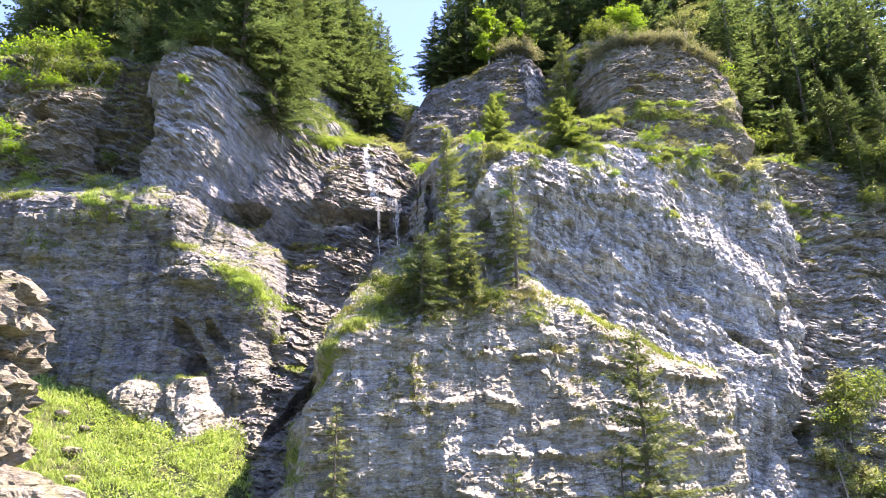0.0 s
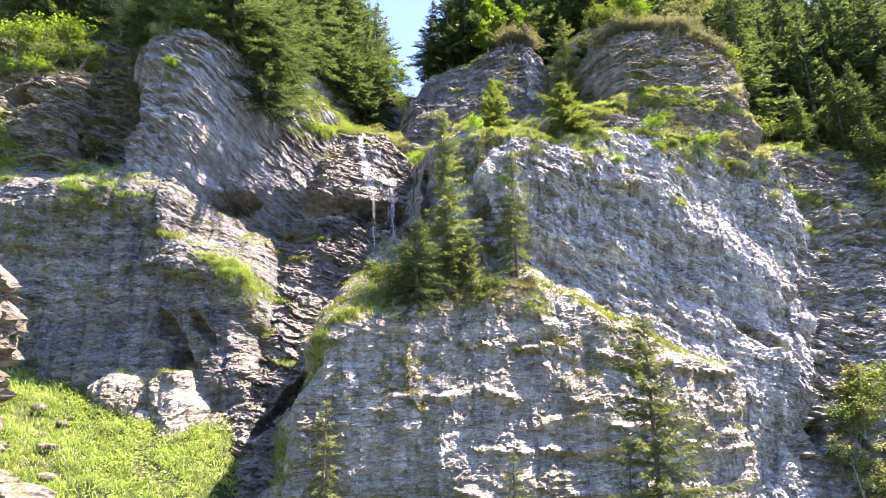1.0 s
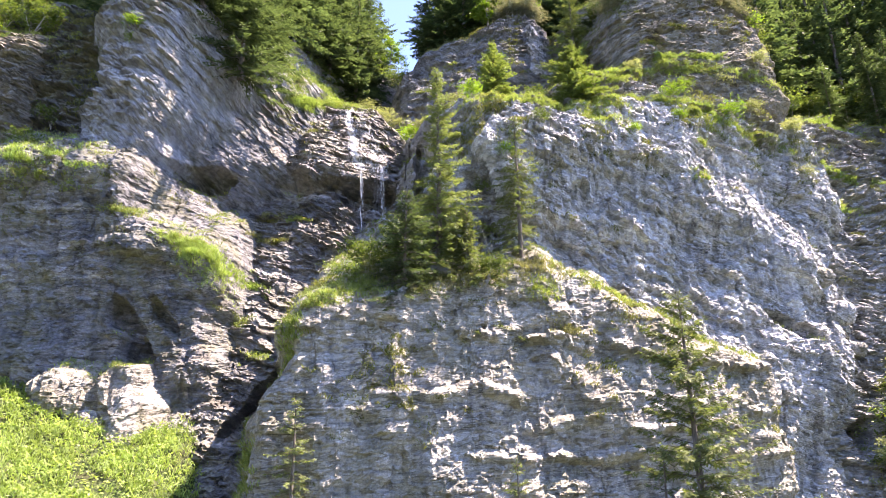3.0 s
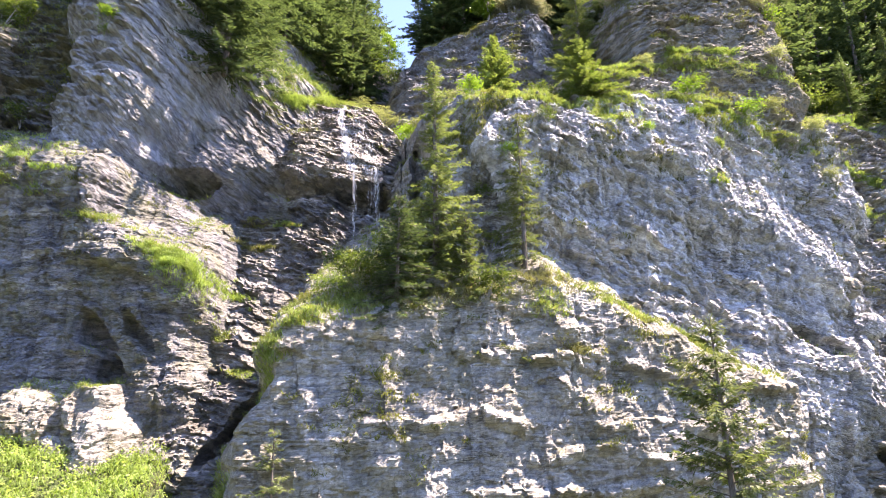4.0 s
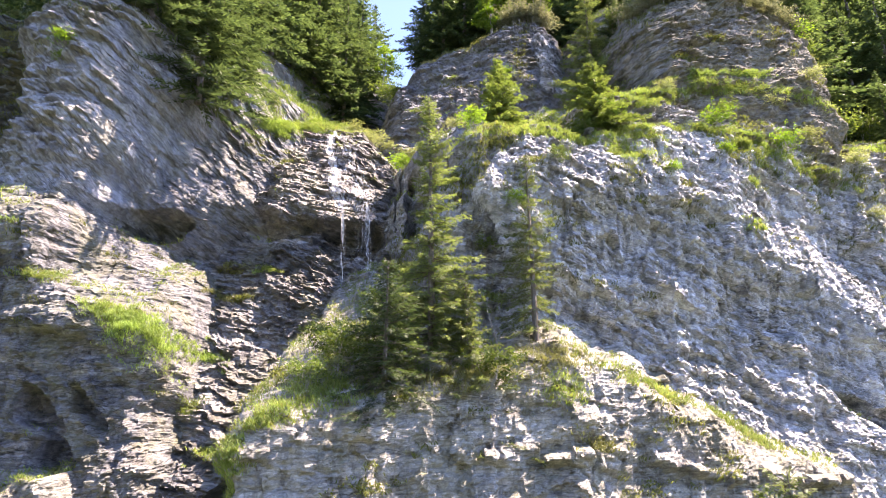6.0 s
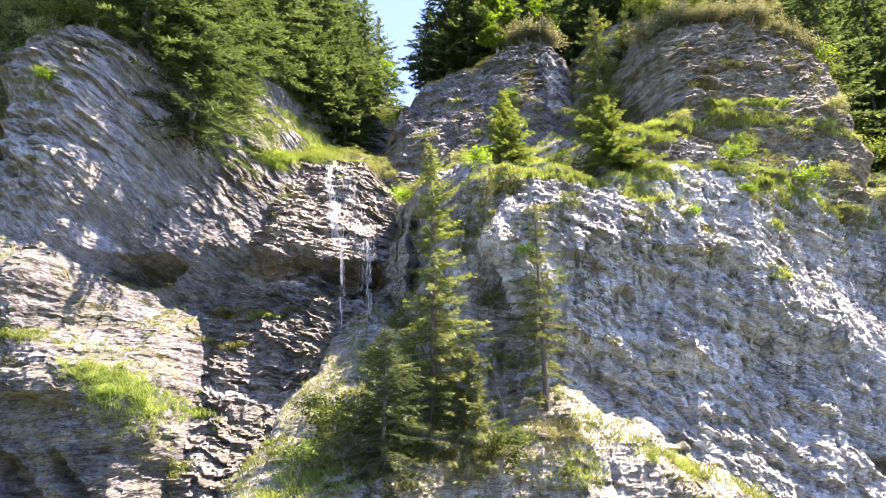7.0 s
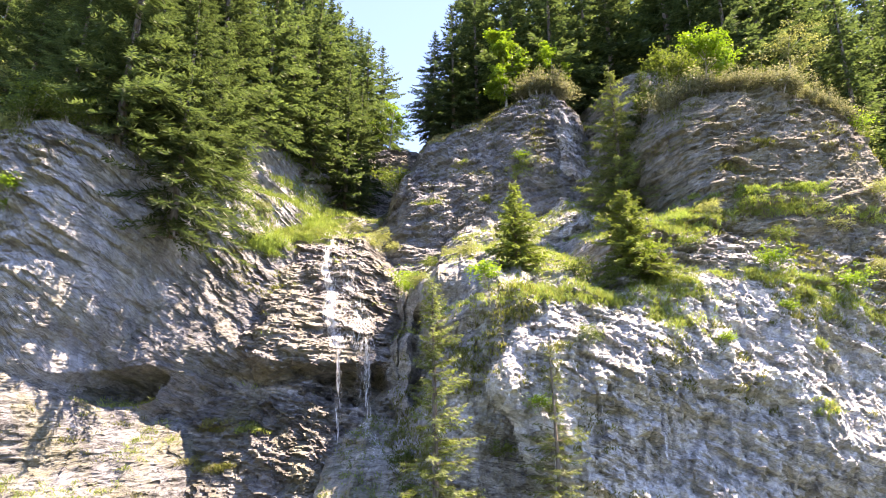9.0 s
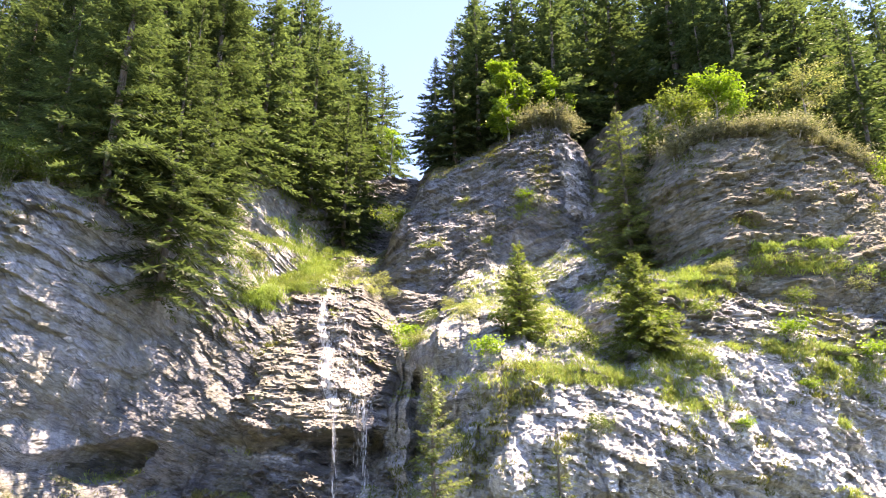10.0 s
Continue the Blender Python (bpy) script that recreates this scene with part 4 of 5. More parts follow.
def wall_plants():
    """Small hanging plants and moss cushions rooted in the cracks of the steep faces."""
    rng = np.random.RandomState(14)
    # (mass, number, lowest, highest)
    for name, count, low, high in (("side_wall", 900, 19, 32), ("main_wall", 600, 22, 34), ("lower_buttress", 650, 10, 19), ("back_pinnacle", 420, 38, 54), ("terrace_band", 420, 31, 39),
                                   ("right_knob", 380, 37, 47), ("lower_left_wall", 420, 18, 27), ("left_recess", 500, 26, 42), ("far_left_buttress", 450, 26, 41), ("far_right_wall", 600, 14, 36), ("left_pillar", 160, 34, 41), ("bowl_flank", 150, 34, 40)):
        k = [m["name"] for m in MASSES].index(name)
        j, i = np.nonzero((WHO == k) & (GZ > low) & (GZ < high))
        if len(j) < 50:
            continue
        f = fbm(GX[j, i] * 0.5 + 20, GZ[j, i] * 0.35, 3) + 0.9 * (GZ[j, i] - low) / (high - low)
        pick = rng.choice(len(j), count // 4, p=np.clip(f, 0, 2) ** 2.5 / np.sum(np.clip(f, 0, 2) ** 2.5))
        x, z = np.repeat(GX[j[pick], i[pick]], 5), np.repeat(GZ[j[pick], i[pick]], 5)
        x, z = x + rng.normal(0, 0.22, len(x)), z + rng.normal(0, 0.10, len(x))
        tufts("wall_plants", on_face(x, z), GRASS_OLIVE, "small olive-green plants rooted in the rock's cracks", 0.24, per=9, width=0.036, out=0.9, seed=k + 50, spread=0.12)


wall_plants()


def patch(x, z, rx, rz, count, mat=None, label="bright green grass tuft on a small rock ledge", length=0.42, tilt=0.0, out=0.6):
    rng = np.random.RandomState(int(abs(x * 31 + z * 17)))
    a, r = rng.uniform(0, 6.283, count), np.sqrt(rng.uniform(0, 1, count))
    r = r * (0.8 + 0.6 * vnoise(a * 1.3 + x, a * 0 + z)) * rng.choice((0.7, 1.0, 1.0, 1.5), count)
    px, pz = rx * r * np.cos(a), rz * r * np.sin(a)
    clump = vnoise(px * 1.6 + x, pz * 2.2 + z) > -0.35
    px, pz = px[clump], pz[clump]
    t = radians(tilt)
    qx, qz = x + px * math.cos(t) - pz * math.sin(t), z + px * math.sin(t) + pz * math.cos(t)
    return tufts("grass_patch", on_face(qx, qz), mat or GRASS, label, length * 0.75, per=9, out=out, seed=int(abs(x * 7 + z * 13)))


patch(-9.6, 39.9, 2.2, 1.6, 700, length=0.6, label="lush bright grass beside the top of the waterfall")
patch(-10.8, 37.8, 1.1, 0.9, 500, GRASS_LUSH, "lush bright grass beside the top of the waterfall", 0.7)
patch(-9.4, 41.6, 1.0, 1.2, 420, GRASS_LUSH, "lush bright grass beside the top of the waterfall", 0.7)
patch(-9.0, 39.0, 0.9, 0.5, 200, GRASS_LUSH, "lush bright grass beside the top of the waterfall", 0.6)
patch(12.6, 36.9, 2.0, 0.45, 520, GRASS_LUSH, "bright sunlit grass strip along the terrace", 0.4, 33)
patch(16.6, 38.7, 2.4, 0.40, 520, GRASS_LUSH, "bright sunlit grass strip along the terrace", 0.4, 8)
patch(20.6, 39.3, 2.2, 0.40, 420, GRASS_LUSH, "bright sunlit grass strip along the terrace", 0.4, 4)
patch(19.2, 32.5, 1.8, 0.45, 420, GRASS_LUSH, "bright sunlit grass on a rib of the pale wall", 0.45, -24)
patch(-9.0, 41.8, 1.5, 1.2, 300, length=0.6, label="lush bright grass beside the top of the waterfall")
patch(-31.5, 29.5, 3.0, 2.0, 600, label="grass on the weathered buttress")
patch(-31.0, 38.8, 3.5, 1.2, 600, label="yellow-green grass along the buttress top")
patch(-22.2, 25.9, 2.8, 0.8, 800, GRASS_LUSH, length=0.5)
patch(-26.5, 22.8, 1.5, 0.6, 200)
patch(-21.4, 22.3, 0.5, 0.3, 50)
patch(-9.8, 26.4, 1.1, 0.4, 130)
patch(-13.4, 21.0, 2.9, 1.2, 1300, GRASS_LUSH, tilt=-28, length=0.5, label="bright green grass on the slope below the pillar")
patch(-22.4, 24.8, 3.0, 0.8, 420, length=0.45)
patch(-18.0, 23.4, 1.4, 0.5, 160)
patch(-10.4, 15.6, 0.9, 0.5, 90)
patch(-14.8, 22.0, 1.2, 0.6, 150, tilt=-20)
patch(-12.0, 17.8, 0.7, 0.5, 80)
patch(-12.2, 24.6, 0.8, 0.5, 160, GRASS_DRY, "faded grey-brown tuft on the wet slope", 0.5)
patch(-12.0, 26.5, 0.7, 0.4, 120, GRASS_DRY, "faded grey-brown tuft on the wet slope", 0.5)
patch(-11.0, 24.5, 0.7, 0.35, 120, GRASS_OLIVE, "faded olive tuft on the wet slope", 0.45)
patch(-6.6, 14.6, 1.5, 0.7, 350, tilt=50, length=0.5)
patch(-5.2, 16.4, 1.3, 0.5, 250, tilt=25, length=0.5)
patch(5.4, 19.0, 2.0, 0.9, 260, GRASS_DRY, "sun-bleached grass on the buttress ledge")
patch(9.5, 18.0, 2.4, 0.5, 260, tilt=-15, label="thin grass along the sloping ledge")
patch(13.6, 16.4, 2.5, 0.5, 220, tilt=-25, label="thin grass along the sloping ledge")
patch(3.0, 22.3, 1.3, 0.5, 130)
patch(4.0, 31.6, 3.0, 0.5, 400, length=0.45, label="grass along the brink of the pale wall")
patch(13.3, 36.3, 3.2, 0.8, 600, tilt=12, length=0.5, label="bright sunlit grass terrace under the crag")
patch(19.8, 37.9, 2.4, 0.5, 300, length=0.45, label="bright sunlit grass terrace under the crag")
patch(11.2, 32.2, 1.8, 1.0, 350, tilt=-20, length=0.5)
patch(18.1, 31.6, 2.4, 0.7, 380, tilt=-22, length=0.45)
patch(17.1, 26.5, 1.1, 0.5, 160)
patch(17.6, 29.6, 0.8, 0.5, 90)
patch(31.6, 35.5, 2.6, 0.45, 600, GRASS_LUSH, length=0.5, label="bright grass ledge on the shaded wall")
patch(30.8, 29.7, 3.2, 0.5, 650, GRASS_LUSH, tilt=-10, length=0.5, label="bright grass ledge on the shaded wall")
patch(24.8, 30.6, 0.8, 0.6, 80)
patch(5.7, 46.6, 1.3, 0.9, 260, label="grass on the pinnacle's face")
patch(3.2, 44.0, 0.8, 0.5, 90, label="grass on the pinnacle's face")
patch(1.4, 47.6, 0.9, 0.4, 90, label="grass on the pinnacle's face")
patch(19.0, 42.4, 0.8, 0.5, 90, GRASS_OLIVE, "olive-green tuft on the crag's face")
patch(16.8, 40.6, 0.8, 0.4, 90, GRASS_OLIVE, "olive-green tuft on the crag's face")
patch(-1.0, 43.6, 1.2, 0.4, 80, label="grass on the pinnacle's face")
patch(14.6, 39.2, 0.9, 0.5, 90)
patch(-8.6, 9.0, 1.2, 1.6, 260, length=0.7, label="long grass hanging on the buttress corner")


patch(7.5, 31.4, 3.5, 0.6, 420, length=0.5, label="grass hanging over the brink of the pale wall")
patch(10.5, 30.6, 1.6, 0.8, 260, tilt=-35, length=0.45, label="grass hanging over the brink of the pale wall")
patch(15.5, 32.8, 3.0, 0.6, 420, length=0.5, label="grass hanging over the brink of the pale wall")
patch(22.0, 31.4, 3.0, 0.7, 380, tilt=-18, length=0.45)
patch(16.5, 37.8, 4.0, 0.7, 520, length=0.55, label="bright sunlit grass terrace under the crag")
patch(24.0, 37.6, 2.4, 0.5, 220, length=0.45, label="bright sunlit grass terrace under the crag")
patch(1.8, 18.2, 2.6, 0.9, 320, GRASS_DRY, "rough grass round the foot of the spruce", 0.5)
patch(-3.4, 17.6, 1.6, 0.8, 320, length=0.5, label="green grass on the buttress shoulder")
patch(5.5, 17.6, 1.2, 0.8, 150)
patch(6.8, 15.6, 0.9, 0.5, 80, GRASS_DRY, "thin dry grass on the banded buttress")
patch(38.0, 31.5, 2.5, 0.8, 260, label="bright grass ledge on the shaded wall")
patch(29.5, 27.0, 1.5, 0.4, 120, label="bright grass ledge on the shaded wall")
patch(-33.5, 27.6, 2.0, 1.2, 320, label="grass on the weathered buttress")
patch(-28.6, 26.4, 1.8, 0.5, 160, label="grass on the weathered buttress")
patch(-25.5, 40.8, 3.0, 0.7, 320, GRASS_DRY, "pale dry grass along the recess rim")
patch(-19.8, 36.8, 0.5, 0.8, 80, GRASS_DRY, "dry tuft growing from the pillar")
patch(-18.8, 39.4, 1.4, 0.5, 120, GRASS_DRY, "dry grass on the pillar's brow")


def lip_grass():
    """Lush grass on the brink left of the waterfall's head."""
    rng = np.random.RandomState(31)
    spots = []
    for _ in range(1500):
        x, y = rng.uniform(-13.0, -7.6), rng.uniform(55, 70)
        if y > 54 + 1.9 * (x + 13.0) and rng.rand() < 0.9:
            spots.append(on_hill(x, y, 0.05))
    tufts("lip_grass", spots, GRASS_LUSH, "lush yellow-green grass on the slope above the waterfall", 0.6, per=7, width=0.045, out=0.4, seed=9, spread=0.2)


lip_grass()


def meadow():
    rng = np.random.RandomState(21)
    x, y = rng.uniform(-32, -11.5, 9000), rng.uniform(35, 48, 9000)
    z = hill(x, y)
    ok = (z > 6.5) & (y < face_y(x, z) + 0.4) & (fbm(x * 0.5, y * 0.5, 3) > -0.75)
    base = np.stack([x, y, z - 0.03], 1)[ok]
    tufts("meadow", base, GRASS_LUSH, "lush bright green meadow on the talus slope", 0.45, per=7, width=0.04, out=0.3, seed=4, spread=0.22)
    # broad-leaved herbs
    n = 14000
    x, y = rng.uniform(-30, -12, n), rng.uniform(35, 47, n)
    z = hill(x, y)
    ok = (z > 6.5) & (y < face_y(x, z) + 0.4) & (fbm(x * 0.4 + 9, y * 0.4, 3) > -0.1)
    base = np.stack([x, y, z + rng.uniform(0.15, 0.5, n)], 1)[ok]
    m = len(base)
    way = unit(rng.normal(0, 1, (m, 3)) * (1, 1, 0.35))
    side = unit(np.cross(way, rng.normal(0, 0.3, (m, 3)) + (0, 0, 1)))
    v, f = blades(base, way, rng.uniform(0.10, 0.22, m), rng.uniform(0.08, 0.16, m), side)
    tagged(new("herbs", mesh_of("herbs", v, f, GRASS_LUSH)), "broad-leaved green herbs among the meadow grass", "herbs", kind="stuff")


meadow()


# ---- shrubs and broadleaf trees ----
SHRUB = [leafy_meshes(h, r, s, mat, leaf, count, stems=5) for h, r, s, mat, leaf, count in
         ((2.2, 1.3, 41, LEAVES, 0.15, 1500), (1.6, 1.1, 42, LEAVES_PALE, 0.12, 1300), (2.8, 1.6, 43, LEAVES, 0.17, 2000), (1.2, 0.9, 44, LEAVES_YOUNG, 0.13, 800))]
SHRUB_LABEL = ("green leafy shrub at the cliff's rim", "pale silvery-leaved shrub on the rocks", "dense green shrub of broad leaves", "low yellow-green shrub on a ledge")


def shrub(kind, at, scale=1.0, turn=0.0):
    plant("shrub", SHRUB[kind], at, SHRUB_LABEL[kind], "shrub", turn, scale)


def shrubs():
    rng = np.random.RandomState(8)
    # along the rim, in front of the wood
    for x in np.arange(-36, -11, 1.5):
        rim = float(np.interp(x, (-36, -24, -16, -12), (52.5, 53, 50.5, 57)))
        y = rim + rng.uniform(-0.8, 2.0)
        shrub(rng.choice((0, 1, 1)), on_hill(x, y, 0.2), rng.uniform(0.6, 1.1), rng.uniform(0, 360))
    for x in np.arange(13, 30, 1.4):
        shrub(rng.choice((0, 1, 1, 2)), on_hill(x, rng.uniform(57.2, 60), 0.2), rng.uniform(0.7, 1.2), rng.uniform(0, 360))
    for x in np.arange(31, 46, 2.0):
        shrub(rng.randint(0, 3), on_hill(x, rng.uniform(60.5, 64), 0.2), rng.uniform(1.0, 1.7), rng.uniform(0, 360))
    for x, z, kind, s in ((-6.2, 40.6, 1, 0.8), (-4.6, 40.2, 1, 0.9), (-3.6, 45.2, 2, 0.9), (-2.2, 35.4, 3, 1.2), (-1.2, 34.2, 1, 0.8), (2.4, 32.4, 3, 1.0), (7.0, 32.6, 0, 0.7), (10.4, 33.8, 3, 1.0),
                          (12.5, 34.5, 0, 0.6), (16.5, 33.4, 3, 1.1), (20.8, 32.6, 3, 1.1), (22.6, 33.5, 1, 0.8), (25.6, 32.0, 1, 0.9), (24.6, 38.6, 1, 0.8), (-19.6, 36.6, 3, 0.8), (-19.8, 35.9, 3, 0.6),
                          (-25.6, 31.0, 0, 0.8), (-34.0, 39.6, 2, 1.3), (-31.5, 39.8, 0, 1.2), (-29.0, 39.0, 2, 1.1), (-35.5, 33.0, 0, 1.2), (-33.5, 28.0, 2, 0.9), (-18.4, 41.0, 0, 1.0), (-20.4, 41.2, 2, 0.9), (14.6, 37.2, 1, 0.7), (18.2, 35.6, 0, 0.6), (21.6, 36.4, 1, 0.7), (16.0, 31.0, 3, 0.6), (26.0, 28.6, 1, 0.6), (12.6, 29.4, 3, 0.5), (4.2, 26.4, 3, 0.6), (2.8, 24.6, 0, 0.5), (6.4, 29.0, 0, 0.5), (9.0, 32.4, 0, 0.7), (-24.6, 27.6, 0, 0.7), (-33.0, 30.5, 3, 1.5), (-3.2, 18.4, 0, 0.9), (2.6, 17.6, 2, 0.7), (4.6, 36.8, 1, 0.7), (6.2, 47.4, 3, 0.8), (27.3, 43.6, 0, 1.2), (26.4, 44.6, 3, 1.3),
                          (-17.6, 42.4, 0, 0.8), (-20.6, 43.3, 1, 1.3), (-22.5, 43.0, 0, 1.2), (36.5, 29.6, 2, 0.9), (38.5, 33.5, 2, 1.4)):
        shrub(kind, (x, float(face_y(np.array(x), np.array(z))) - 0.15, z - 0.25), s, rng.uniform(0, 360))
    for x, y in ((-41, 55.0), (-39, 54.6), (-37, 54.2), (-35, 54.0), (-33, 53.8), (-38, 56.5), (-34, 56.0)):
        shrub(3, on_hill(x, y, 0.2), rng.uniform(1.6, 2.4), rng.uniform(0, 360))
    for x, z, kind, s in ((-4.2, 17.6, 0, 0.7), (-3.2, 18.4, 1, 0.6), (-2.4, 19.4, 0, 0.8), (-1.4, 18.4, 2, 0.7), (-0.8, 20.4, 0, 0.8), (-3.0, 20.4, 1, 0.6), (-1.9, 21.6, 2, 0.7), (-0.6, 22.8, 0, 0.7), (-2.6, 22.4, 1, 0.5), (-1.4, 24.2, 0, 0.6), (-3.8, 19.2, 2, 0.6)):
        shrub(kind, (x, float(face_y(np.array(x), np.array(z))) - 0.1, z - 0.3), s, rng.uniform(0, 360))
    for x, z, kind, s in ((-21.8, 40.4, 1, 0.9), (-20.8, 41.0, 0, 0.8), (-19.8, 41.2, 1, 0.9), (-18.8, 41.2, 2, 0.7), (-17.8, 40.8, 0, 0.9), (-17.0, 40.4, 1, 0.8)):
        shrub(kind, (x, float(face_y(np.array(x), np.array(z))) + 0.1, z - 0.3), s, rng.uniform(0, 360))
    for x, z, kind, s in ((-4.6, 38.9, 1, 0.8), (-3.7, 39.4, 1, 0.7), (-1.7, 34.4, 3, 0.9), (0.6, 37.8, 1, 0.6), (1.6, 35.6, 1, 0.7), (-0.6, 36.6, 0, 0.5)):
        shrub(kind, (x, float(face_y(np.array(x), np.array(z))) - 0.15, z - 0.3), s, rng.uniform(0, 360))
    for x, z, s in ((-33.0, 32.5, 1.3), (-32.0, 31.2, 1.1), (-34.6, 33.0, 1.5), (-31.0, 30.4, 0.9), (-35.6, 31.6, 1.3), (-30.4, 29.0, 0.7), (-33.6, 38.2, 1.3), (-31.6, 38.4, 1.1), (-35.6, 38.8, 1.5)):
        shrub(3, (x, float(face_y(np.array(x), np.array(z))) - 0.15, z - 0.25), s, rng.uniform(0, 360))
    for x, z, kind, s in ((27.0, 10.6, 2, 1.2), (28.6, 12.0, 2, 1.3), (29.8, 9.5, 1, 1.6), (27.4, 7.6, 1, 1.5), (30.5, 13.5, 0, 1.4), (29.0, 6.0, 2, 1.4), (31.5, 8.0, 2, 1.5), (25.6, 9.2, 0, 0.8)):
        shrub(kind, (x, float(face_y(np.array(x), np.array(z))) - 0.5, z - 0.6), s, rng.uniform(0, 360))


shrubs()
CUSHION = leafy_meshes(0.9, 0.9, 45, HEATH, 0.085, 1800, stems=7, low=0.5)


def heath():
    rng = np.random.RandomState(12)
    for x in np.arange(14.6, 27.8, 0.95):
        z = float(np.interp(x, (13, 16, 20, 24, 28), (45.2, 46.8, 46.9, 45.9, 43.6)))
        plant("heather", CUSHION, (x, float(face_y(np.array(x), np.array(z - 0.3))) + 0.2, z - 0.35), "dry heather cushion overhanging the crag's brow", "heather", rng.uniform(0, 360), rng.uniform(1.2, 1.9), "heather on the crag")
    for x in (6.8, 7.4, 8.0, 8.6, 9.2, 9.8, 10.4):
        z = float(np.interp(x, (3, 6, 9, 12), (51.8, 54.6, 55.2, 53.6)))
        plant("heather", CUSHION, (x, float(face_y(np.array(x), np.array(z - 0.3))) + 0.2, z - 0.35), "pale dry heather cushion on top of the pinnacle", "heather", rng.uniform(0, 360), rng.uniform(1.3, 1.9), "heather on the pinnacle")


heath()
plant("broadleaf_tree", leafy_meshes(8.0, 2.3, 51, LEAVES_YOUNG, 0.26, 7500, low=0.15), on_hill(5.4, 68.2), "bright yellow-green broadleaf tree behind the pinnacle", "broadleaf tree")
plant("broadleaf_tree", leafy_meshes(5.0, 2.4, 52, LEAVES_YOUNG, 0.2, 4200), (17.6, 56.0, 46.6), "young yellow-green maple on the crag's brow", "broadleaf tree")
plant("broadleaf_tree", leafy_meshes(5.5, 2.0, 59, LEAVES_YOUNG, 0.22, 4200, low=0.15), on_hill(9.7, 70.2), "yellow-green young tree behind the pinnacle", "broadleaf tree")
plant("broadleaf_tree", leafy_meshes(5.0, 2.2, 53, LEAVES_PALE, 0.16, 3000), on_hill(24.5, 58.5), "pale-leaved rowan behind the crag", "broadleaf tree")
plant("broadleaf_tree", leafy_meshes(5.0, 2.0, 54, LEAVES_PALE, 0.16, 3000), on_hill(-23.5, 53.0), "pale grey-green broadleaf tree on the rim", "broadleaf tree")
plant("broadleaf_tree", leafy_meshes(6.0, 2.4, 55, LEAVES_PALE, 0.17, 3600), on_hill(-29.0, 53.6), "pale grey-green broadleaf tree on the rim", "broadleaf tree")
plant("broadleaf_tree", leafy_meshes(6.0, 2.0, 56, LEAVES_YOUNG, 0.18, 3000), on_hill(-6.5, 84.0), "bright broadleaf tree in the stream's gully", "broadleaf tree")
plant("broadleaf_tree", leafy_meshes(4.6, 1.8, 57, LEAVES_PALE, 0.15, 3600, low=0.15), (27.4, float(face_y(np.array(27.4), np.array(11.5))) - 0.6, 10.6), "pale-leaved young tree at the wall's foot", "broadleaf tree")
plant("broadleaf_tree", leafy_meshes(4.0, 2.0, 58, LEAVES_PALE, 0.15, 3600, low=0.1), (26.0, float(face_y(np.array(26.0), np.array(7.5))) - 1.2, 6.2), "pale-leaved young tree at the wall's foot", "broadleaf tree")
plant("spruce", spruce_meshes(12.2, 3.5, 61, NEEDLES, bare=0.02, step=0.10, spacing=0.28, wide=0.16), (14.2, 59.4, 39.6), "dark spruce in the gap between the crags", "spruce tree")
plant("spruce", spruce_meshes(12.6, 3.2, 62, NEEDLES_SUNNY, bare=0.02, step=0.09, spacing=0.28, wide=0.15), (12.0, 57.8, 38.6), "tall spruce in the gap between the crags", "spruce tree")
plant("spruce", spruce_meshes(3.2, 1.0, 63, NEEDLES_SUNNY, bare=0.05, step=0.1), (-17.4, 47.6, 42.0), "small spruce on the pillar's brow", "spruce tree")


def dead_branch(at, length, seed):
    """A bleached dry branch with forked twigs, lying against the rock."""
    rng = np.random.RandomState(seed)
    tubes, root = [], np.zeros(3)
    way = unit(np.array([-0.35, -0.35, 0.8]))
    pts = [root + way * length * f + rng.normal(0, 0.05, 3) * f for f in (0, 0.25, 0.5, 0.75, 1)]
    tubes.append(tube(pts, [0.05, 0.04, 0.03, 0.02, 0.008], 6))
    for _ in range(12):
        k = rng.randint(1, 5)
        w = unit(way + rng.normal(0, 0.7, 3))
        end = pts[k] + w * length * rng.uniform(0.15, 0.4)
        mid = (pts[k] + end) / 2 + rng.normal(0, 0.06, 3)
        tubes.append(tube([pts[k], mid, end], [0.018, 0.012, 0.004], 4))
    ob = new("dead_branch", mesh_of("dead_branch", *join_tubes(tubes), BARK_PALE, True))
    ob.matrix_basis = pose(*at, 0, 0, rng.uniform(0, 360))
    tagged(ob, "bleached dry branch on the grassy buttress shoulder", "dead branch")


for k, (x, z, size) in enumerate(((-3.6, 18.6, 2.2), (-2.6, 19.4, 1.8), (3.2, 19.6, 1.5), (-1.6, 43.0, 1.8))):
    dead_branch((x, float(face_y(np.array(x), np.array(z))) - 0.1, z - 0.2), size, 90 + k)

# ---- waterfall ----
def veil(name, xs, half, ys, zs, mat, parent, label, thin, across=9):
    """A sheet of water: a centre line, its half width, and how full it is, from top to bottom."""
    verts, full = [], []
    for x, h, y, z, t in zip(xs, half, ys, zs, thin):
        for s in np.linspace(-1, 1, across):
            verts.append((x + s * h, y(x + s * h, z) + 0.06 * s * s, z))
            full.append(t * (1 - s * s))
    n = len(zs)
    i = (np.arange(n - 1)[:, None] * across + np.arange(across - 1)[None]).ravel()
    me = mesh_of(name, verts, np.stack([i, i + 1, i + across + 1, i + across], 1), mat, True)
    me.attributes.new("thickness", "FLOAT", "POINT").data.foreach_set("value", np.array(full, np.float32))
    return part(name, me, parent, label)


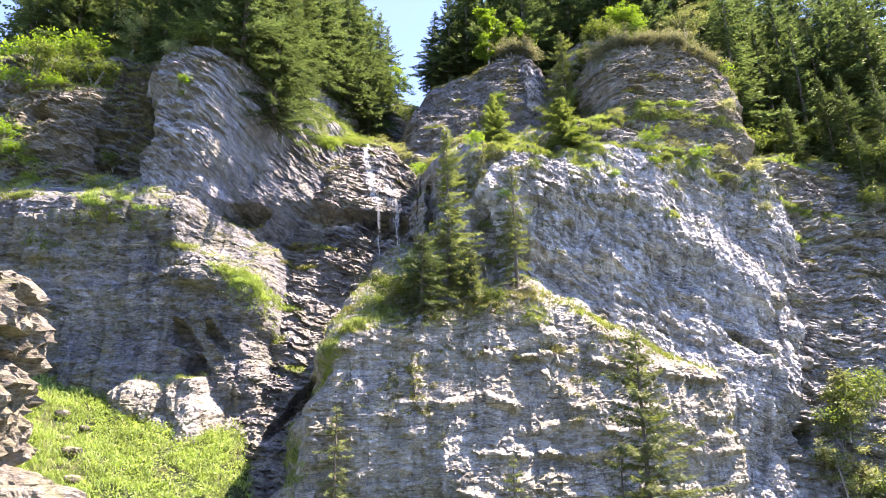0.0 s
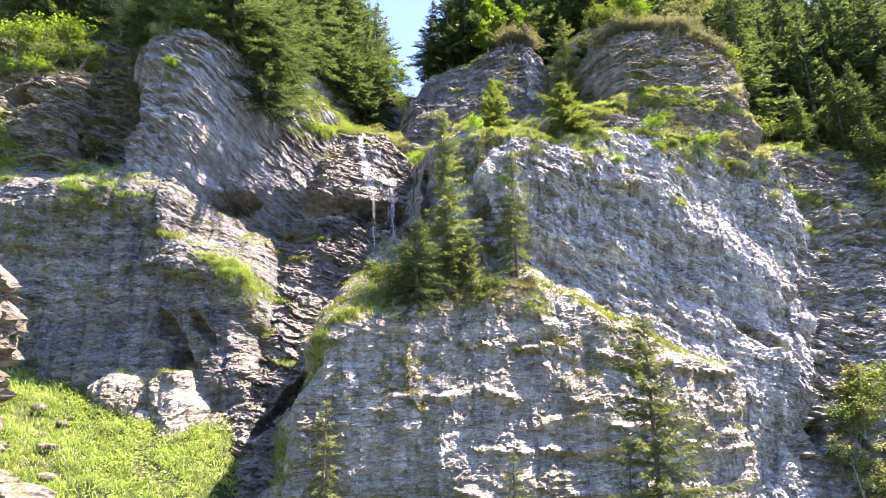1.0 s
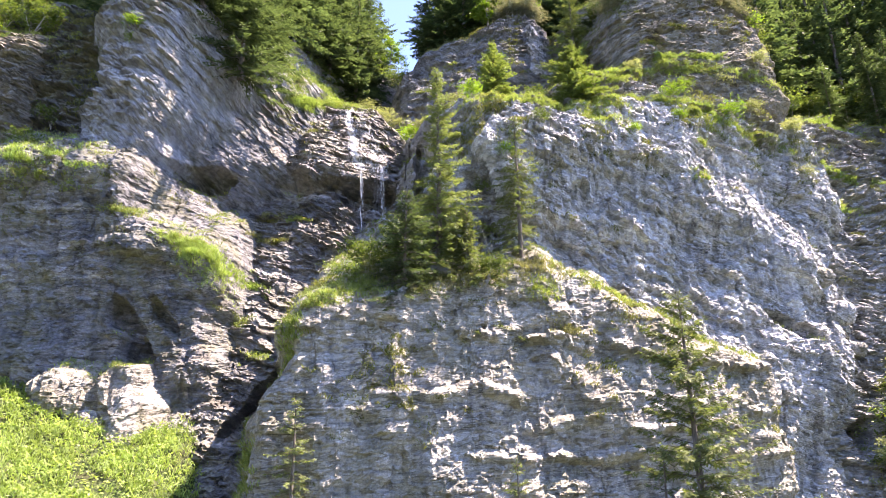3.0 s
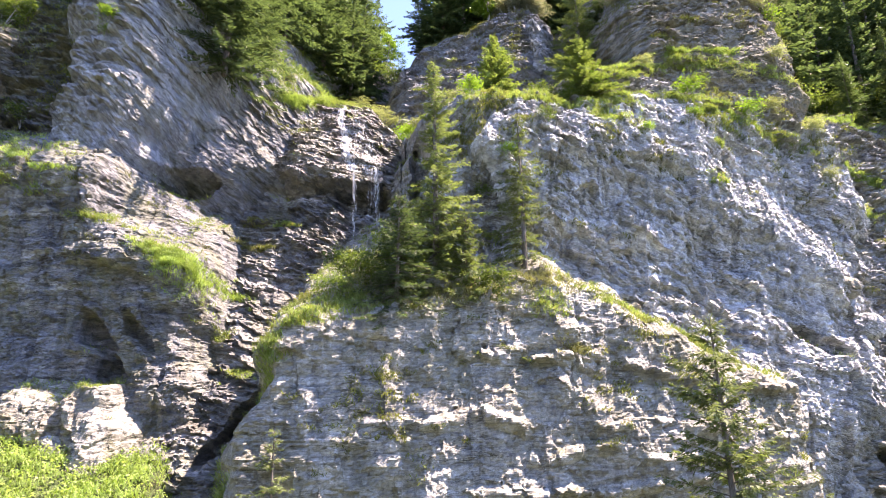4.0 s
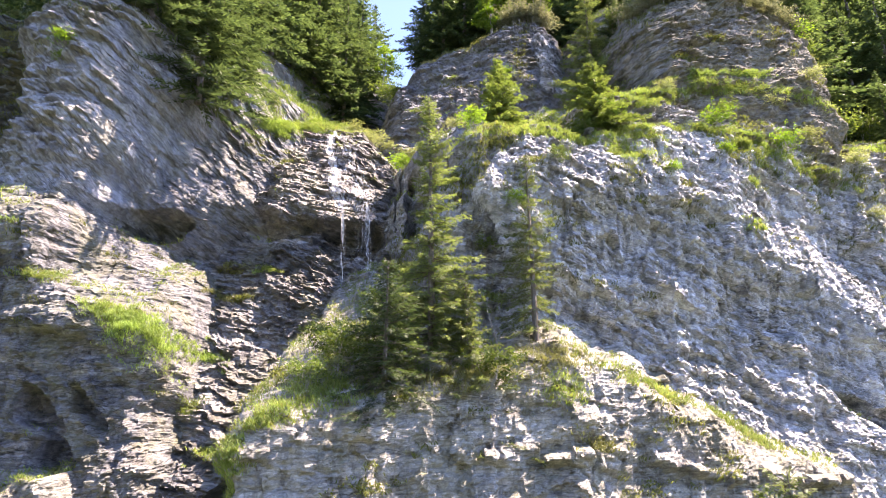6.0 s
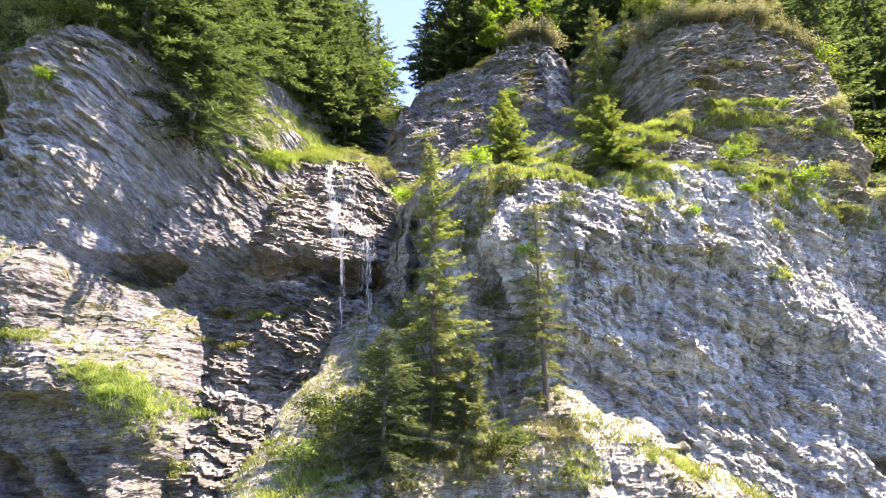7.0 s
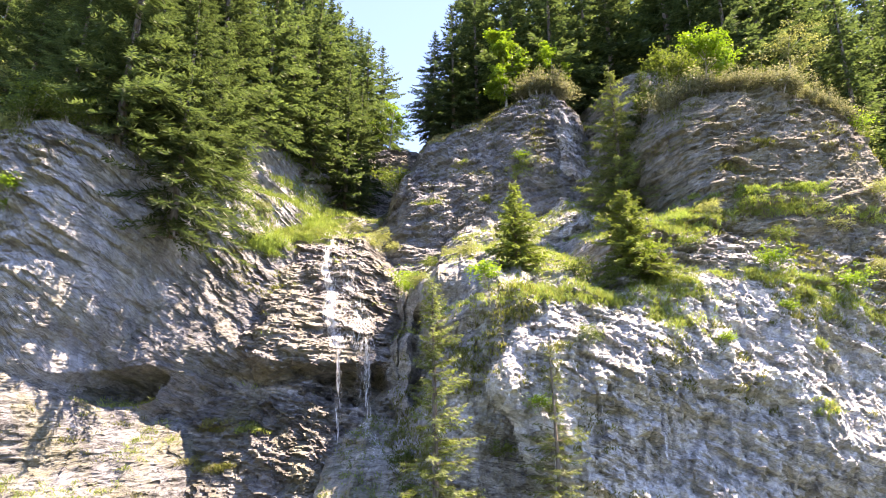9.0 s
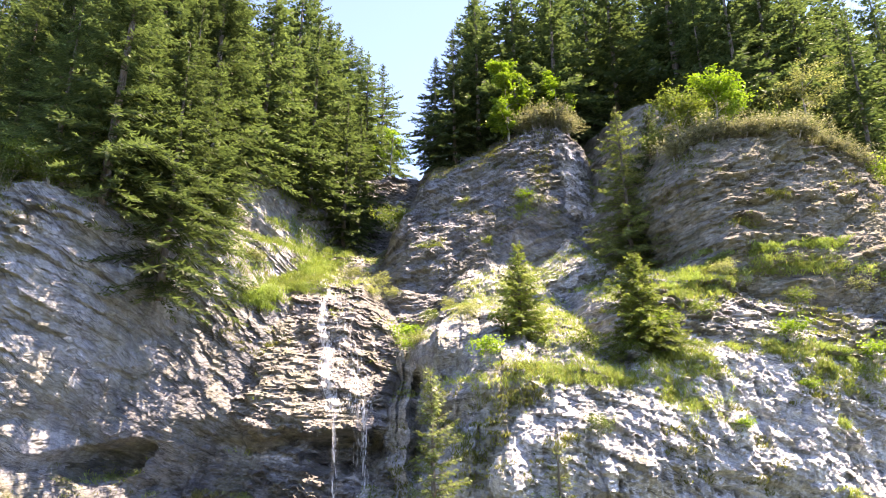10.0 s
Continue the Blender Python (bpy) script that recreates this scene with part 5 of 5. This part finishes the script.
def waterfall():
    fall = tagged(new("waterfall"), "thin white waterfall spilling over the wet shelf", "waterfall")
    smooth = GD.copy()
    for _ in range(3):
        smooth[1:-1, 1:-1] = np.minimum(smooth[1:-1, 1:-1], 0.25 * (smooth[2:, 1:-1] + smooth[:-2, 1:-1] + smooth[1:-1, 2:] + smooth[1:-1, :-2]))

    def skin(x, z):
        return float(smooth[int(round((z - Z0) / STEP)), int(round((x - X0) / STEP))]) - 0.07

    def run(line, widths, fill, shift=0.0):
        z = np.arange(line[0][0], line[-1][0], -0.12)
        hz, hx = [-p[0] for p in line], [p[1] for p in line]
        x = np.interp(-z, hz, hx) + 0.14 * fbm(z * 0.9 + line[0][1] * 5, z * 0, 3) + shift
        part_way = (z[0] - z) / (z[0] - z[-1])
        veil("stream", x, np.interp(part_way, *widths), [skin] * len(z), z, WATER, fall, "white water running down the rock", np.interp(part_way, *fill), 13)

    # the main stream, its side arm, and a film of water between them
    run(((42.2, -8.4), (38.7, -7.4), (36.1, -7.0), (33.9, -6.6), (32.6, -6.2), (30.9, -5.5)), ((0, 0.5, 1), (0.28, 0.36, 0.6)), ((0, 0.5, 1), (0.66, 0.52, 0.5)))
    run(((38.7, -6.6), (36.2, -5.8), (32.6, -4.5), (30.9, -4.1)), ((0, 0.5, 1), (0.3, 0.6, 0.7)), ((0, 0.5, 1), (0.08, 0.24, 0.34)))
    run(((41.0, -8.0), (36.0, -6.2), (31.0, -5.0)), ((0, 0.4, 1), (0.5, 1.2, 1.7)), ((0, 0.5, 1), (0.05, 0.13, 0.16)), 0.15)
    # free fall from the shelf's edge down to the dark rock below
    for lip, low, half, fill in ((-5.45, 22.5, 0.20, 0.50), (-3.95, 26.0, 0.24, 0.46), (-4.3, 26.8, 0.5, 0.20)):
        z = np.arange(31.0, low, -0.15)
        y0 = min(skin(lip + a, b) for a in (-0.4, 0, 0.4) for b in (30.4, 30.8, 31.2, 31.6)) - 0.1
        f = (31.0 - z) / (31.0 - low)
        veil("free_fall", lip + 0.05 * fbm(z * 0.8 + lip, z * 0, 2) + 0.15 * f, half * (0.7 + 0.6 * f), [lambda a, b: y0] * len(z), z, WATER_FALLING, fall, "falling threads and drops of water", fill * (1 - 0.55 * f ** 1.5), 7)
    # splashing over the steps at the foot
    run(((26.8, -3.9), (25.6, -3.0), (24.6, -2.8)), ((0, 1), (0.35, 0.6)), ((0, 1), (0.45, 0.2)))


waterfall()
